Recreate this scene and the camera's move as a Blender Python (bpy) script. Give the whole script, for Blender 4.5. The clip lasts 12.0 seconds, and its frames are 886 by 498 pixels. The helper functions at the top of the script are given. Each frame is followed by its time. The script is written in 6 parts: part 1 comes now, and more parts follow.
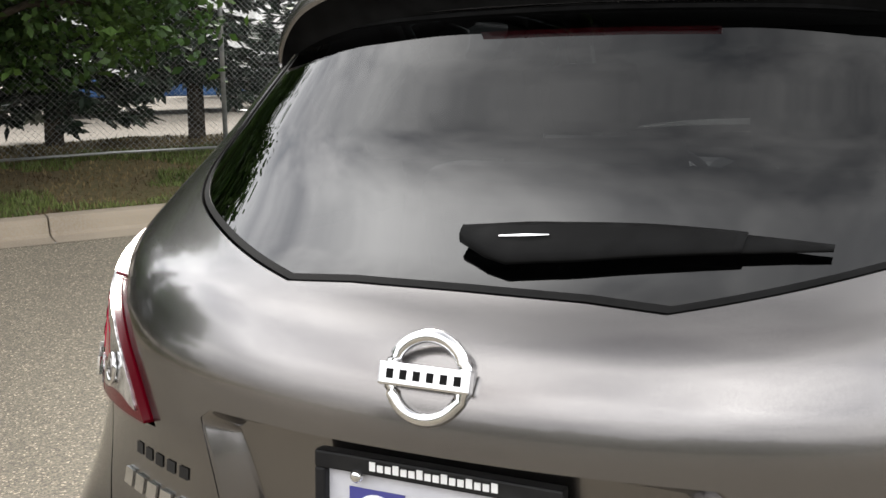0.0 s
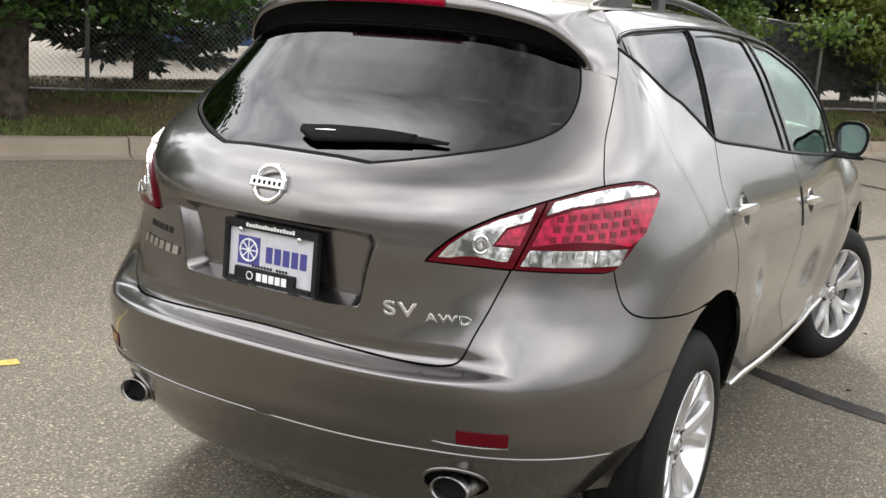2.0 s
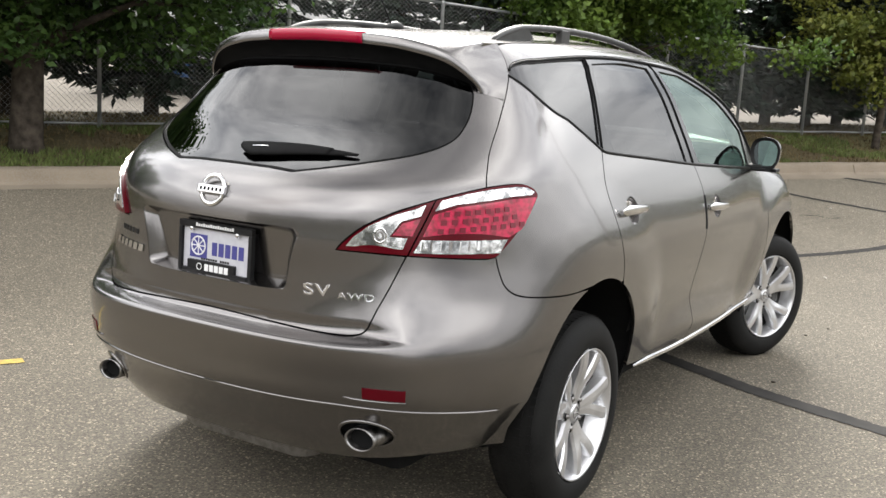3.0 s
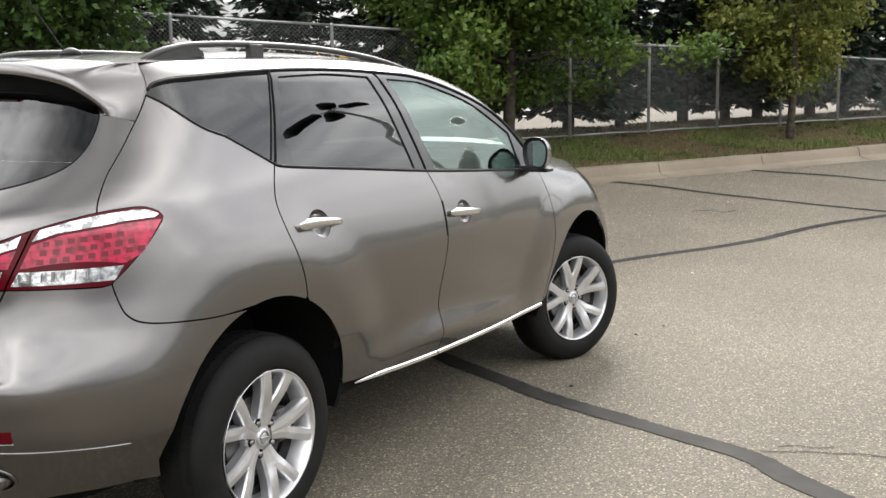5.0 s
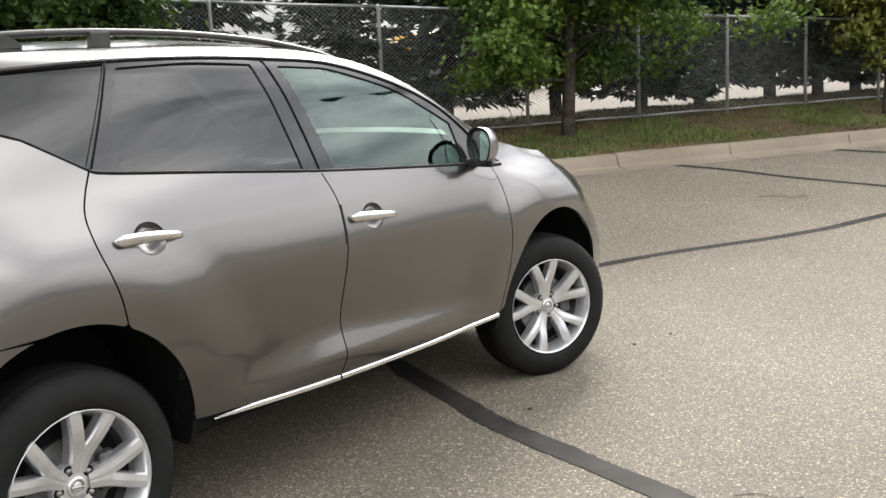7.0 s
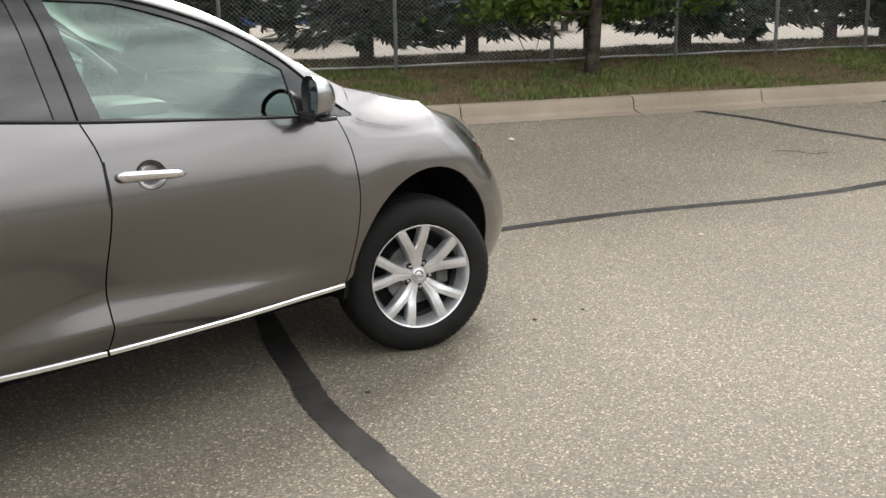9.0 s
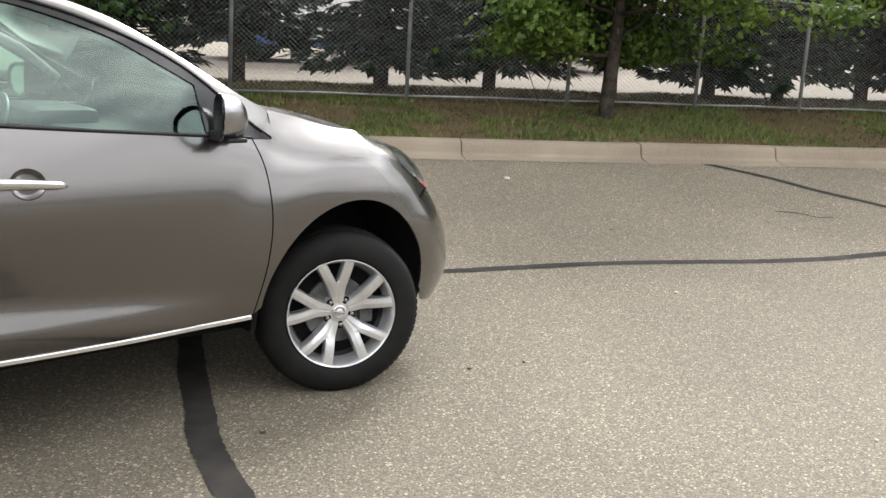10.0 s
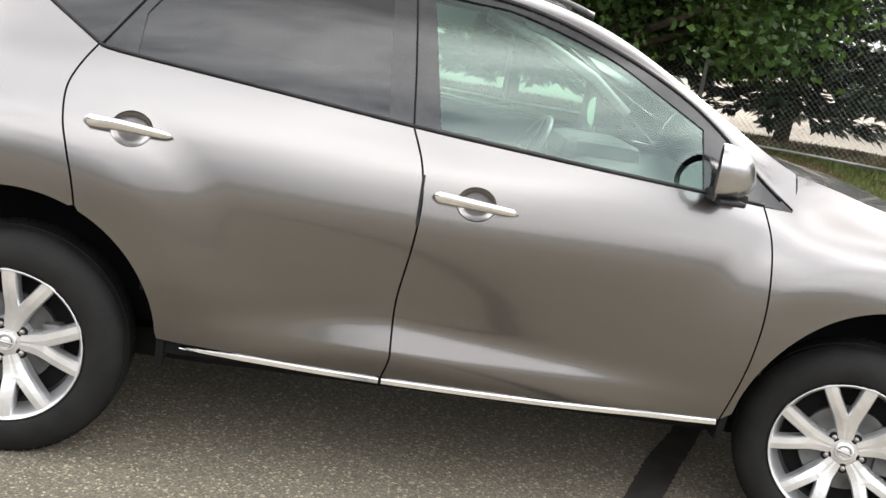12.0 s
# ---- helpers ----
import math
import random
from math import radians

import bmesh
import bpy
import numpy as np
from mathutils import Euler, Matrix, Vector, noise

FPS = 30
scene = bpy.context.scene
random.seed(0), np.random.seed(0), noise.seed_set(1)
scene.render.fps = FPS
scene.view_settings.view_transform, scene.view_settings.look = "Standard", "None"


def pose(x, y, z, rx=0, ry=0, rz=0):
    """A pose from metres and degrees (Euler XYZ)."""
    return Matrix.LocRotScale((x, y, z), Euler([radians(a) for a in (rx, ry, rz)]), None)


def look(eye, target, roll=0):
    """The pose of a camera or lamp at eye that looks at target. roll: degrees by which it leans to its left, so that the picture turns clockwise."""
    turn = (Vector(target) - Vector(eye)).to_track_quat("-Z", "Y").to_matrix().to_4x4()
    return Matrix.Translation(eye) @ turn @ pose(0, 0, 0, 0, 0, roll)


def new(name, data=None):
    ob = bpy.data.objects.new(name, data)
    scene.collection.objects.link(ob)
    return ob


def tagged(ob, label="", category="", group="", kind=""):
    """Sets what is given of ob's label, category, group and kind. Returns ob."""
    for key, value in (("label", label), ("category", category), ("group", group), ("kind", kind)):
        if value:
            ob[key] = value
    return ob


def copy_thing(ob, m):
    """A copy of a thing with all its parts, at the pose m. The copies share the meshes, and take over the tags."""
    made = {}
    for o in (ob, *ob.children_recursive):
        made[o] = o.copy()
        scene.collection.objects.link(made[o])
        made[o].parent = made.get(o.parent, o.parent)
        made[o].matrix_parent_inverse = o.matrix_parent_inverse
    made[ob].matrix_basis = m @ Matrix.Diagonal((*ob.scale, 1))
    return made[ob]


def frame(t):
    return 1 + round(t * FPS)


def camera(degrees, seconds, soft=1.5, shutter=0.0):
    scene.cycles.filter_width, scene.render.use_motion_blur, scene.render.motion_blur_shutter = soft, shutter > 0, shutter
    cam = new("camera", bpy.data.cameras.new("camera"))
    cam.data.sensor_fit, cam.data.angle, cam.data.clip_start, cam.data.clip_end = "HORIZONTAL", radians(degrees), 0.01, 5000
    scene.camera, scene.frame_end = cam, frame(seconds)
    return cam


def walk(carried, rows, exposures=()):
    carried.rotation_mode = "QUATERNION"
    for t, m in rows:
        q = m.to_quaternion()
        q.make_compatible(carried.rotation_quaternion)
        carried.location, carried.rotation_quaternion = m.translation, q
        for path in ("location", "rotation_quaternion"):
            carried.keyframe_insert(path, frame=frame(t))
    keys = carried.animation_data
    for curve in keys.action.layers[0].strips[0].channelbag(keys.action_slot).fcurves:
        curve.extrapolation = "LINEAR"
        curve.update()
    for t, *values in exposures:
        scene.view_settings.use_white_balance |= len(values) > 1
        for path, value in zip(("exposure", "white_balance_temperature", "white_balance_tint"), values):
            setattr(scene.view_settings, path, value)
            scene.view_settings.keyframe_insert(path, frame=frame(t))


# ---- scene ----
cam = camera(46.92, 12.0)
PATH = [
    (0, (-1.984, -0.493, 1.516), (-0.204, 0.355, 1.182), -0.52),
    (0.5, (-2.317, -0.809, 1.584), (-0.558, 0.111, 1.343), 0.57),
    (1, (-2.531, -1.139, 1.567), (-0.856, -0.112, 1.193), 2.41),
    (1.5, (-2.848, -1.368, 1.542), (-1.169, -0.387, 1.074), 6.42),
    (2, (-3.079, -1.718, 1.582), (-1.373, -0.753, 1.183), 4.18),
    (2.5, (-3.211, -2.109, 1.615), (-1.558, -1.017, 1.342), 1.20),
    (3, (-3.403, -2.318, 1.596), (-1.713, -1.305, 1.254), 3.21),
    (3.5, (-3.482, -2.711, 1.615), (-1.728, -1.789, 1.342), -0.23),
    (3.7, (-3.430, -2.945, 1.630), (-1.680, -2.002, 1.406), 0.60),
    (5.3, (-2.554, -3.371, 1.580), (-0.868, -2.345, 1.250), -0.99),
    (5.5, (-2.478, -3.494, 1.632), (-0.846, -2.384, 1.308), 1.24),
    (6, (-2.243, -3.628, 1.579), (-0.704, -2.382, 1.295), -1.79),
    (6.5, (-1.928, -3.563, 1.592), (-0.426, -2.283, 1.266), 3.24),
    (7, (-1.671, -3.666, 1.581), (-0.112, -2.459, 1.248), -2.59),
    (7.2, (-1.561, -3.774, 1.590), (-0.011, -2.565, 1.226), -2.34),
    (8.8, (-0.628, -4.106, 1.647), (0.779, -2.772, 1.156), -0.17),
    (9, (-0.512, -4.177, 1.635), (0.900, -2.841, 1.161), -0.66),
    (9.5, (-0.274, -4.402, 1.638), (1.145, -3.050, 1.237), -0.44),
    (10, (0.038, -4.358, 1.623), (1.403, -2.956, 1.209), 3.47),
    (10.5, (0.293, -4.264, 1.610), (1.186, -2.534, 1.155), 2.09),
    (11, (0.668, -4.368, 1.549), (1.222, -2.484, 1.171), 2.20),
    (11.5, (0.849, -4.284, 1.561), (1.200, -2.352, 1.177), 3.71),
    (12, (1.014, -4.038, 1.575), (1.203, -2.094, 1.142), 9.56),
]
walk(cam, [(t, look(eye, target, roll)) for t, eye, target, roll in PATH], [(0, 1.08), (0.5, 1.02), (1.5, 0.76), (2, 0.92), (2.5, 0.92), (3.7, 0.9), (5.5, 0.98), (6.5, 1.08), (9.5, 0.93), (10.5, 1.24), (11, 1.44), (11.5, 1.55), (12, 1.63)])

# ---- sky and sun ----
world = bpy.data.worlds.new("overcast_sky")
scene.world = world
world.use_nodes = True
wn, wl = world.node_tree.nodes, world.node_tree.links
wn.clear()
sky = wn.new("ShaderNodeTexSky")
sky.sky_type, sky.sun_disc = "NISHITA", False
sky.sun_elevation, sky.sun_rotation = radians(35), radians(298)
coord = wn.new("ShaderNodeTexCoord")
cloud = wn.new("ShaderNodeTexNoise")
cloud.inputs["Scale"].default_value, cloud.inputs["Detail"].default_value = 1.9, 6
cloud.inputs["Roughness"].default_value = 0.58
stretch = wn.new("ShaderNodeMapping")
stretch.inputs["Scale"].default_value = (1, 1, 2.2)
wl.new(coord.outputs["Generated"], stretch.inputs["Vector"])
wl.new(stretch.outputs["Vector"], cloud.inputs["Vector"])
cover = wn.new("ShaderNodeValToRGB")
cover.color_ramp.elements[0].position, cover.color_ramp.elements[0].color = 0.36, (4.6, 4.7, 4.95, 1)
cover.color_ramp.elements[1].position, cover.color_ramp.elements[1].color = 0.66, (17.0, 16.8, 16.5, 1)
wl.new(cloud.outputs["Fac"], cover.inputs["Fac"])
veil = wn.new("ShaderNodeMix")
veil.data_type = "RGBA"
veil.inputs["Factor"].default_value = 0.85
wl.new(sky.outputs["Color"], veil.inputs["A"])
wl.new(cover.outputs["Color"], veil.inputs["B"])
back = wn.new("ShaderNodeBackground")
back.inputs["Strength"].default_value = 0.088
# the broken cloud is dim at the horizon, brightest half way up and greyer overhead
split = wn.new("ShaderNodeSeparateXYZ")
wl.new(coord.outputs["Generated"], split.inputs["Vector"])
rise = wn.new("ShaderNodeValToRGB")
SKY_RISE = ((0.08, 0.6), (0.24, 1.05), (0.5, 2.1), (0.72, 1.9), (0.97, 0.62))
for k, (at, v) in enumerate(SKY_RISE):
    e = rise.color_ramp.elements[0] if k == 0 else rise.color_ramp.elements[-1] if k == len(SKY_RISE) - 1 else rise.color_ramp.elements.new(at)
    e.position, e.color = at, (v, v, v, 1)
rise.color_ramp.interpolation = "EASE"
wl.new(split.outputs["Z"], rise.inputs["Fac"])
dome = wn.new("ShaderNodeVectorMath")
dome.operation = "SCALE"
wl.new(veil.outputs["Result"], dome.inputs[0])
wl.new(rise.outputs["Color"], dome.inputs["Scale"])
wl.new(dome.outputs["Vector"], back.inputs["Color"])
wout = wn.new("ShaderNodeOutputWorld")
wl.new(back.outputs["Background"], wout.inputs["Surface"])

sun = new("sun", bpy.data.lights.new("sun", "SUN"))
sun.data.energy, sun.data.angle, sun.data.color = 3.4, radians(26), (1.0, 0.96, 0.9)
sun.matrix_world = pose(0, 0, 30, 55, 0, 118)

# ---- materials ----
def mat(name, color, rough=0.5, metal=0.0, spec=0.5, coat=0.0):
    m = bpy.data.materials.new(name)
    m.use_nodes = True
    b = m.node_tree.nodes["Principled BSDF"]
    b.inputs["Base Color"].default_value = (*color, 1)
    b.inputs["Roughness"].default_value, b.inputs["Metallic"].default_value = rough, metal
    b.inputs["Specular IOR Level"].default_value = spec
    b.inputs["Coat Weight"].default_value, b.inputs["Coat Roughness"].default_value = coat, 0.03
    return m


def vary(m, scale, a, b, detail=6, rough=None, bump=0.0, dist=0.01, lo=0.35, hi=0.65, second=None, random_amount=0.0):
    """Colour between a and b by noise; a finer noise may darken it again, and drive a bump."""
    t = m.node_tree
    n, l = t.nodes, t.links
    bsdf = n["Principled BSDF"]
    co = n.new("ShaderNodeTexCoord")
    tex = n.new("ShaderNodeTexNoise")
    tex.inputs["Scale"].default_value, tex.inputs["Detail"].default_value = scale, detail
    l.new(co.outputs["Object"], tex.inputs["Vector"])
    ramp = n.new("ShaderNodeValToRGB")
    ramp.color_ramp.elements[0].position, ramp.color_ramp.elements[0].color = lo, (*a, 1)
    ramp.color_ramp.elements[1].position, ramp.color_ramp.elements[1].color = hi, (*b, 1)
    l.new(tex.outputs["Fac"], ramp.inputs["Fac"])
    out = ramp.outputs["Color"]
    height = tex.outputs["Fac"]
    if second:
        s2, dark, amount = second
        t2 = n.new("ShaderNodeTexNoise")
        t2.inputs["Scale"].default_value, t2.inputs["Detail"].default_value = s2, 4
        l.new(co.outputs["Object"], t2.inputs["Vector"])
        r2 = n.new("ShaderNodeMapRange")
        r2.inputs["From Min"].default_value, r2.inputs["From Max"].default_value = 0.4, 0.62
        r2.inputs["To Min"].default_value, r2.inputs["To Max"].default_value = 0, amount
        l.new(t2.outputs["Fac"], r2.inputs["Value"])
        mx = n.new("ShaderNodeMix")
        mx.data_type = "RGBA"
        mx.inputs["B"].default_value = (*dark, 1)
        l.new(r2.outputs["Result"], mx.inputs["Factor"])
        l.new(out, mx.inputs["A"])
        out, height = mx.outputs["Result"], t2.outputs["Fac"]
    if random_amount:
        info = n.new("ShaderNodeNewGeometry")
        hs = n.new("ShaderNodeHueSaturation")
        rr = n.new("ShaderNodeMapRange")
        rr.inputs["To Min"].default_value, rr.inputs["To Max"].default_value = 1 - random_amount, 1 + random_amount
        l.new(info.outputs["Random Per Island"], rr.inputs["Value"])
        l.new(rr.outputs["Result"], hs.inputs["Value"])
        l.new(out, hs.inputs["Color"])
        out = hs.outputs["Color"]
    l.new(out, bsdf.inputs["Base Color"])
    if bump:
        bp = n.new("ShaderNodeBump")
        bp.inputs["Strength"].default_value, bp.inputs["Distance"].default_value = bump, dist
        l.new(height, bp.inputs["Height"])
        l.new(bp.outputs["Normal"], bsdf.inputs["Normal"])
    if rough:
        rm = n.new("ShaderNodeMapRange")
        rm.inputs["To Min"].default_value, rm.inputs["To Max"].default_value = rough
        l.new(tex.outputs["Fac"], rm.inputs["Value"])
        l.new(rm.outputs["Result"], bsdf.inputs["Roughness"])
    return m


PAINT = mat("metallic_taupe_paint", (0.158, 0.149, 0.145), 0.27, 0.98, 0.5, 1.0)
PAINT.node_tree.nodes["Principled BSDF"].inputs["Coat IOR"].default_value = 1.58
ASPHALT = vary(mat("asphalt", (0.2, 0.19, 0.18), 0.8, 0, 0.38), 0.35, (0.148, 0.127, 0.094), (0.2, 0.174, 0.13), bump=0.6, dist=0.006, second=(110, (0.08, 0.073, 0.066), 0.5))


def aggregate(m, scale, low, high):
    """Single stones of the mix: each cell of about a centimetre lightens or darkens the colour."""
    n, l = m.node_tree.nodes, m.node_tree.links
    b = n["Principled BSDF"]
    before = b.inputs["Base Color"].links[0].from_socket
    co, vo, ra, mu = n.new("ShaderNodeTexCoord"), n.new("ShaderNodeTexVoronoi"), n.new("ShaderNodeValToRGB"), n.new("ShaderNodeMix")
    vo.inputs["Scale"].default_value = scale
    l.new(co.outputs["Object"], vo.inputs["Vector"])
    se = n.new("ShaderNodeSeparateColor")
    l.new(vo.outputs["Color"], se.inputs["Color"])
    l.new(se.outputs["Red"], ra.inputs["Fac"])
    ra.color_ramp.elements[0].position, ra.color_ramp.elements[0].color = 0.0, (low, low, low, 1)
    ra.color_ramp.elements[1].position, ra.color_ramp.elements[1].color = 1.0, (high, high * 0.98, high * 0.95, 1)
    for at, level in ((0.7, 0.95), (0.9, 1.15)):
        mid = ra.color_ramp.elements.new(at)
        mid.color = (level, level, level * 0.985, 1)
    mu.data_type, mu.blend_type = "RGBA", "MULTIPLY"
    mu.inputs["Factor"].default_value = 1
    l.new(before, mu.inputs["A"])
    l.new(ra.outputs["Color"], mu.inputs["B"])
    l.new(mu.outputs["Result"], b.inputs["Base Color"])


aggregate(ASPHALT, 125, 0.5, 2.5)


def grazing_tone(m, across, a, b, low, high):
    """Far asphalt looks brighter at a grazing view; this is painted into the colour, paler towards the kerb and darker
    near the car: a slow ramp over the plan, broken up by noise.
    """
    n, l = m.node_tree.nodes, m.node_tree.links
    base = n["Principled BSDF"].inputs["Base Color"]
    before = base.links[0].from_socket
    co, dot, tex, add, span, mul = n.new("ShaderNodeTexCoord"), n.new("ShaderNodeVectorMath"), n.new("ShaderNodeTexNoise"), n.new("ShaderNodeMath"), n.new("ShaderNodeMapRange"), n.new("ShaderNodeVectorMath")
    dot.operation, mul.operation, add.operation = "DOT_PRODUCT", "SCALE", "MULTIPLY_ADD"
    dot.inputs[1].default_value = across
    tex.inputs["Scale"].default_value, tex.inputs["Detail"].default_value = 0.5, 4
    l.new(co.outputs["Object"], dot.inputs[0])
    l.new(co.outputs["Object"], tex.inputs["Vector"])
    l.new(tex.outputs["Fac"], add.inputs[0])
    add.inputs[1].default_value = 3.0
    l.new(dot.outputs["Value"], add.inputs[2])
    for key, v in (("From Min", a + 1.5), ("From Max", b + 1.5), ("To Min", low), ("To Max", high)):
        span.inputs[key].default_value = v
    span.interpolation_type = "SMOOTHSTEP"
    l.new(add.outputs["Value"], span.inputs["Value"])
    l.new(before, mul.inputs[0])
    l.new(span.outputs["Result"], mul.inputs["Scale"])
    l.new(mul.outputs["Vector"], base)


# grazing-view brightness put into the colour, rising across the lot to the kerb
grazing_tone(ASPHALT, (0.5444, 0.8388, 0), -3.0, 5.0, 0.8, 1.2)
TAR = vary(mat("tar_seal", (0.02, 0.02, 0.02), 0.8, 0, 0.25), 6, (0.018, 0.0165, 0.015), (0.036, 0.033, 0.03), bump=0.3, dist=0.004)
CONCRETE = vary(mat("kerb_concrete", (0.4, 0.36, 0.3), 0.9), 1.3, (0.185, 0.146, 0.104), (0.27, 0.222, 0.163), bump=0.3, dist=0.006, second=(60, (0.25, 0.22, 0.18), 0.5))
GRASS_SOIL = vary(mat("lawn", (0.07, 0.1, 0.03), 0.95, 0, 0.1), 0.6, (0.075, 0.058, 0.034), (0.075, 0.078, 0.03), bump=0.6, dist=0.03, second=(30, (0.13, 0.1, 0.06), 0.6))
BARK = vary(mat("bark", (0.06, 0.05, 0.04), 0.95, 0, 0.1), 9, (0.03, 0.025, 0.02), (0.085, 0.07, 0.055), bump=0.8, dist=0.02)
LEAF = vary(mat("broad_leaves", (0.06, 0.11, 0.025), 0.55, 0, 0.3), 1.2, (0.035, 0.075, 0.015), (0.085, 0.15, 0.03), random_amount=0.45)
NEEDLE = vary(mat("spruce_needles", (0.03, 0.05, 0.025), 0.7, 0, 0.2), 1.5, (0.018, 0.034, 0.018), (0.04, 0.062, 0.034), random_amount=0.45)
STEEL = vary(mat("galvanised_steel", (0.4, 0.4, 0.4), 0.5, 0.8), 8, (0.33, 0.34, 0.34), (0.48, 0.48, 0.47))
GRAVEL = vary(mat("pale_gravel", (0.45, 0.41, 0.35), 0.95, 0, 0.2), 0.25, (0.13, 0.114, 0.094), (0.18, 0.158, 0.13), bump=0.4, dist=0.03, second=(20, (0.22, 0.195, 0.16), 0.6))


def glass_mat(name, tint, gloss_tint=(1, 1, 1), lift=0.0):
    """A thin pane: clear or tinted, with a mirror-like gloss that grows at a grazing angle."""
    m = bpy.data.materials.new(name)
    m.use_nodes = True
    n, l = m.node_tree.nodes, m.node_tree.links
    n.clear()
    fres = n.new("ShaderNodeFresnel")
    fres.inputs["IOR"].default_value = 1.5 + lift
    clear, gloss, mix, out = n.new("ShaderNodeBsdfTransparent"), n.new("ShaderNodeBsdfGlossy"), n.new("ShaderNodeMixShader"), n.new("ShaderNodeOutputMaterial")
    clear.inputs["Color"].default_value = (*tint, 1)
    gloss.inputs["Color"].default_value, gloss.inputs["Roughness"].default_value = (*gloss_tint, 1), 0.008
    l.new(fres.outputs["Fac"], mix.inputs["Fac"])
    l.new(clear.outputs["BSDF"], mix.inputs[1])
    l.new(gloss.outputs["BSDF"], mix.inputs[2])
    l.new(mix.outputs["Shader"], out.inputs["Surface"])
    return m


def flake(m, scale=900, amount=0.12):
    """Fine metallic flakes in a paint, and a faint film of dust."""
    n, l = m.node_tree.nodes, m.node_tree.links
    b = n["Principled BSDF"]
    co, vo, ra = n.new("ShaderNodeTexCoord"), n.new("ShaderNodeTexNoise"), n.new("ShaderNodeMapRange")
    vo.inputs["Scale"].default_value, vo.inputs["Detail"].default_value = scale, 2
    l.new(co.outputs["Object"], vo.inputs["Vector"])
    c = b.inputs["Base Color"].default_value[:3]
    ra.inputs["From Min"].default_value, ra.inputs["From Max"].default_value = 0.35, 0.65
    mx = n.new("ShaderNodeMix")
    mx.data_type = "RGBA"
    mx.inputs["A"].default_value = (*[v * (1 - amount) for v in c], 1)
    mx.inputs["B"].default_value = (*[v * (1 + amount) for v in c], 1)
    l.new(vo.outputs["Fac"], ra.inputs["Value"])
    l.new(ra.outputs["Result"], mx.inputs["Factor"])
    l.new(mx.outputs["Result"], b.inputs["Base Color"])
    d = n.new("ShaderNodeTexNoise")
    d.inputs["Scale"].default_value, d.inputs["Detail"].default_value = 3, 5
    l.new(co.outputs["Object"], d.inputs["Vector"])
    rr = n.new("ShaderNodeMapRange")
    rr.inputs["To Min"].default_value, rr.inputs["To Max"].default_value = 0.06, 0.1
    l.new(d.outputs["Fac"], rr.inputs["Value"])
    l.new(rr.outputs["Result"], b.inputs["Coat Roughness"])
    return m


flake(PAINT)
CHROME = vary(mat("chrome", (0.75, 0.75, 0.75), 0.06, 1.0), 30, (0.72, 0.72, 0.73), (0.8, 0.8, 0.8), rough=(0.04, 0.1))
SATIN_CHROME = vary(mat("satin_chrome", (0.42, 0.42, 0.43), 0.2, 1.0), 30, (0.36, 0.36, 0.37), (0.42, 0.42, 0.43), rough=(0.2, 0.3))
WORN_CHROME = vary(mat("sooty_chrome", (0.3, 0.29, 0.28), 0.3, 1.0), 40, (0.12, 0.115, 0.11), (0.4, 0.39, 0.38), rough=(0.2, 0.45))
BLACK = vary(mat("black_plastic", (0.012, 0.012, 0.012), 0.5, 0, 0.2), 25, (0.008, 0.008, 0.009), (0.016, 0.016, 0.016), rough=(0.4, 0.6))
WIPER_BLACK = vary(mat("matt_black_plastic", (0.005, 0.005, 0.005), 0.6, 0, 0.06), 30, (0.003, 0.003, 0.003), (0.006, 0.006, 0.006), rough=(0.5, 0.7))
GLOSS_BLACK = vary(mat("gloss_black_trim", (0.015, 0.015, 0.016), 0.12), 20, (0.012, 0.012, 0.013), (0.02, 0.02, 0.02), rough=(0.08, 0.16))
DARK = mat("unlit_cavity", (0.008, 0.008, 0.008), 0.9, 0, 0.1)
RUBBER = vary(mat("tyre_rubber", (0.012, 0.012, 0.012), 0.75, 0, 0.2), 14, (0.004, 0.004, 0.004), (0.009, 0.009, 0.0085), rough=(0.6, 0.85), second=(120, (0.012, 0.0115, 0.011), 0.4))
BARREL = vary(mat("dark_rim_barrel", (0.1, 0.1, 0.1), 0.5, 0.5), 12, (0.05, 0.05, 0.05), (0.12, 0.12, 0.118))
ALLOY = vary(mat("silver_alloy", (0.55, 0.55, 0.56), 0.3, 0.8, 0.5, 0.2), 20, (0.62, 0.62, 0.63), (0.7, 0.7, 0.71), rough=(0.26, 0.36))
DISC = vary(mat("brake_steel", (0.3, 0.29, 0.28), 0.4, 0.9), 30, (0.2, 0.19, 0.18), (0.32, 0.31, 0.3))
TINTED = glass_mat("privacy_glass", (0.035, 0.037, 0.04), lift=0.08)
CLEAR = glass_mat("green_tinted_glass", (0.6, 0.84, 0.74), (0.84, 1.0, 0.93), lift=0.3)
SCREEN = glass_mat("windscreen_glass", (0.5, 0.62, 0.57), (0.8, 0.84, 0.82))
RED_LENS = vary(mat("red_lamp_lens", (0.5, 0.01, 0.025), 0.14, 0, 0.3, 0.7), 45, (0.19, 0.001, 0.016), (0.46, 0.002, 0.045), detail=3, lo=0.36, hi=0.6)
EMITTER_RED = mat("emitter_red_lens", (0.13, 0.001, 0.012), 0.2, 0, 0.3, 0.5)
DEEP_RED = mat("deep_red_lens", (0.075, 0.001, 0.005), 0.15, 0, 0.15, 0.15)
SMOKED_LENS = vary(mat("smoked_headlamp_lens", (0.07, 0.075, 0.075), 0.12, 0.3, 0.5, 0.8), 14, (0.035, 0.04, 0.04), (0.16, 0.17, 0.165), detail=3)
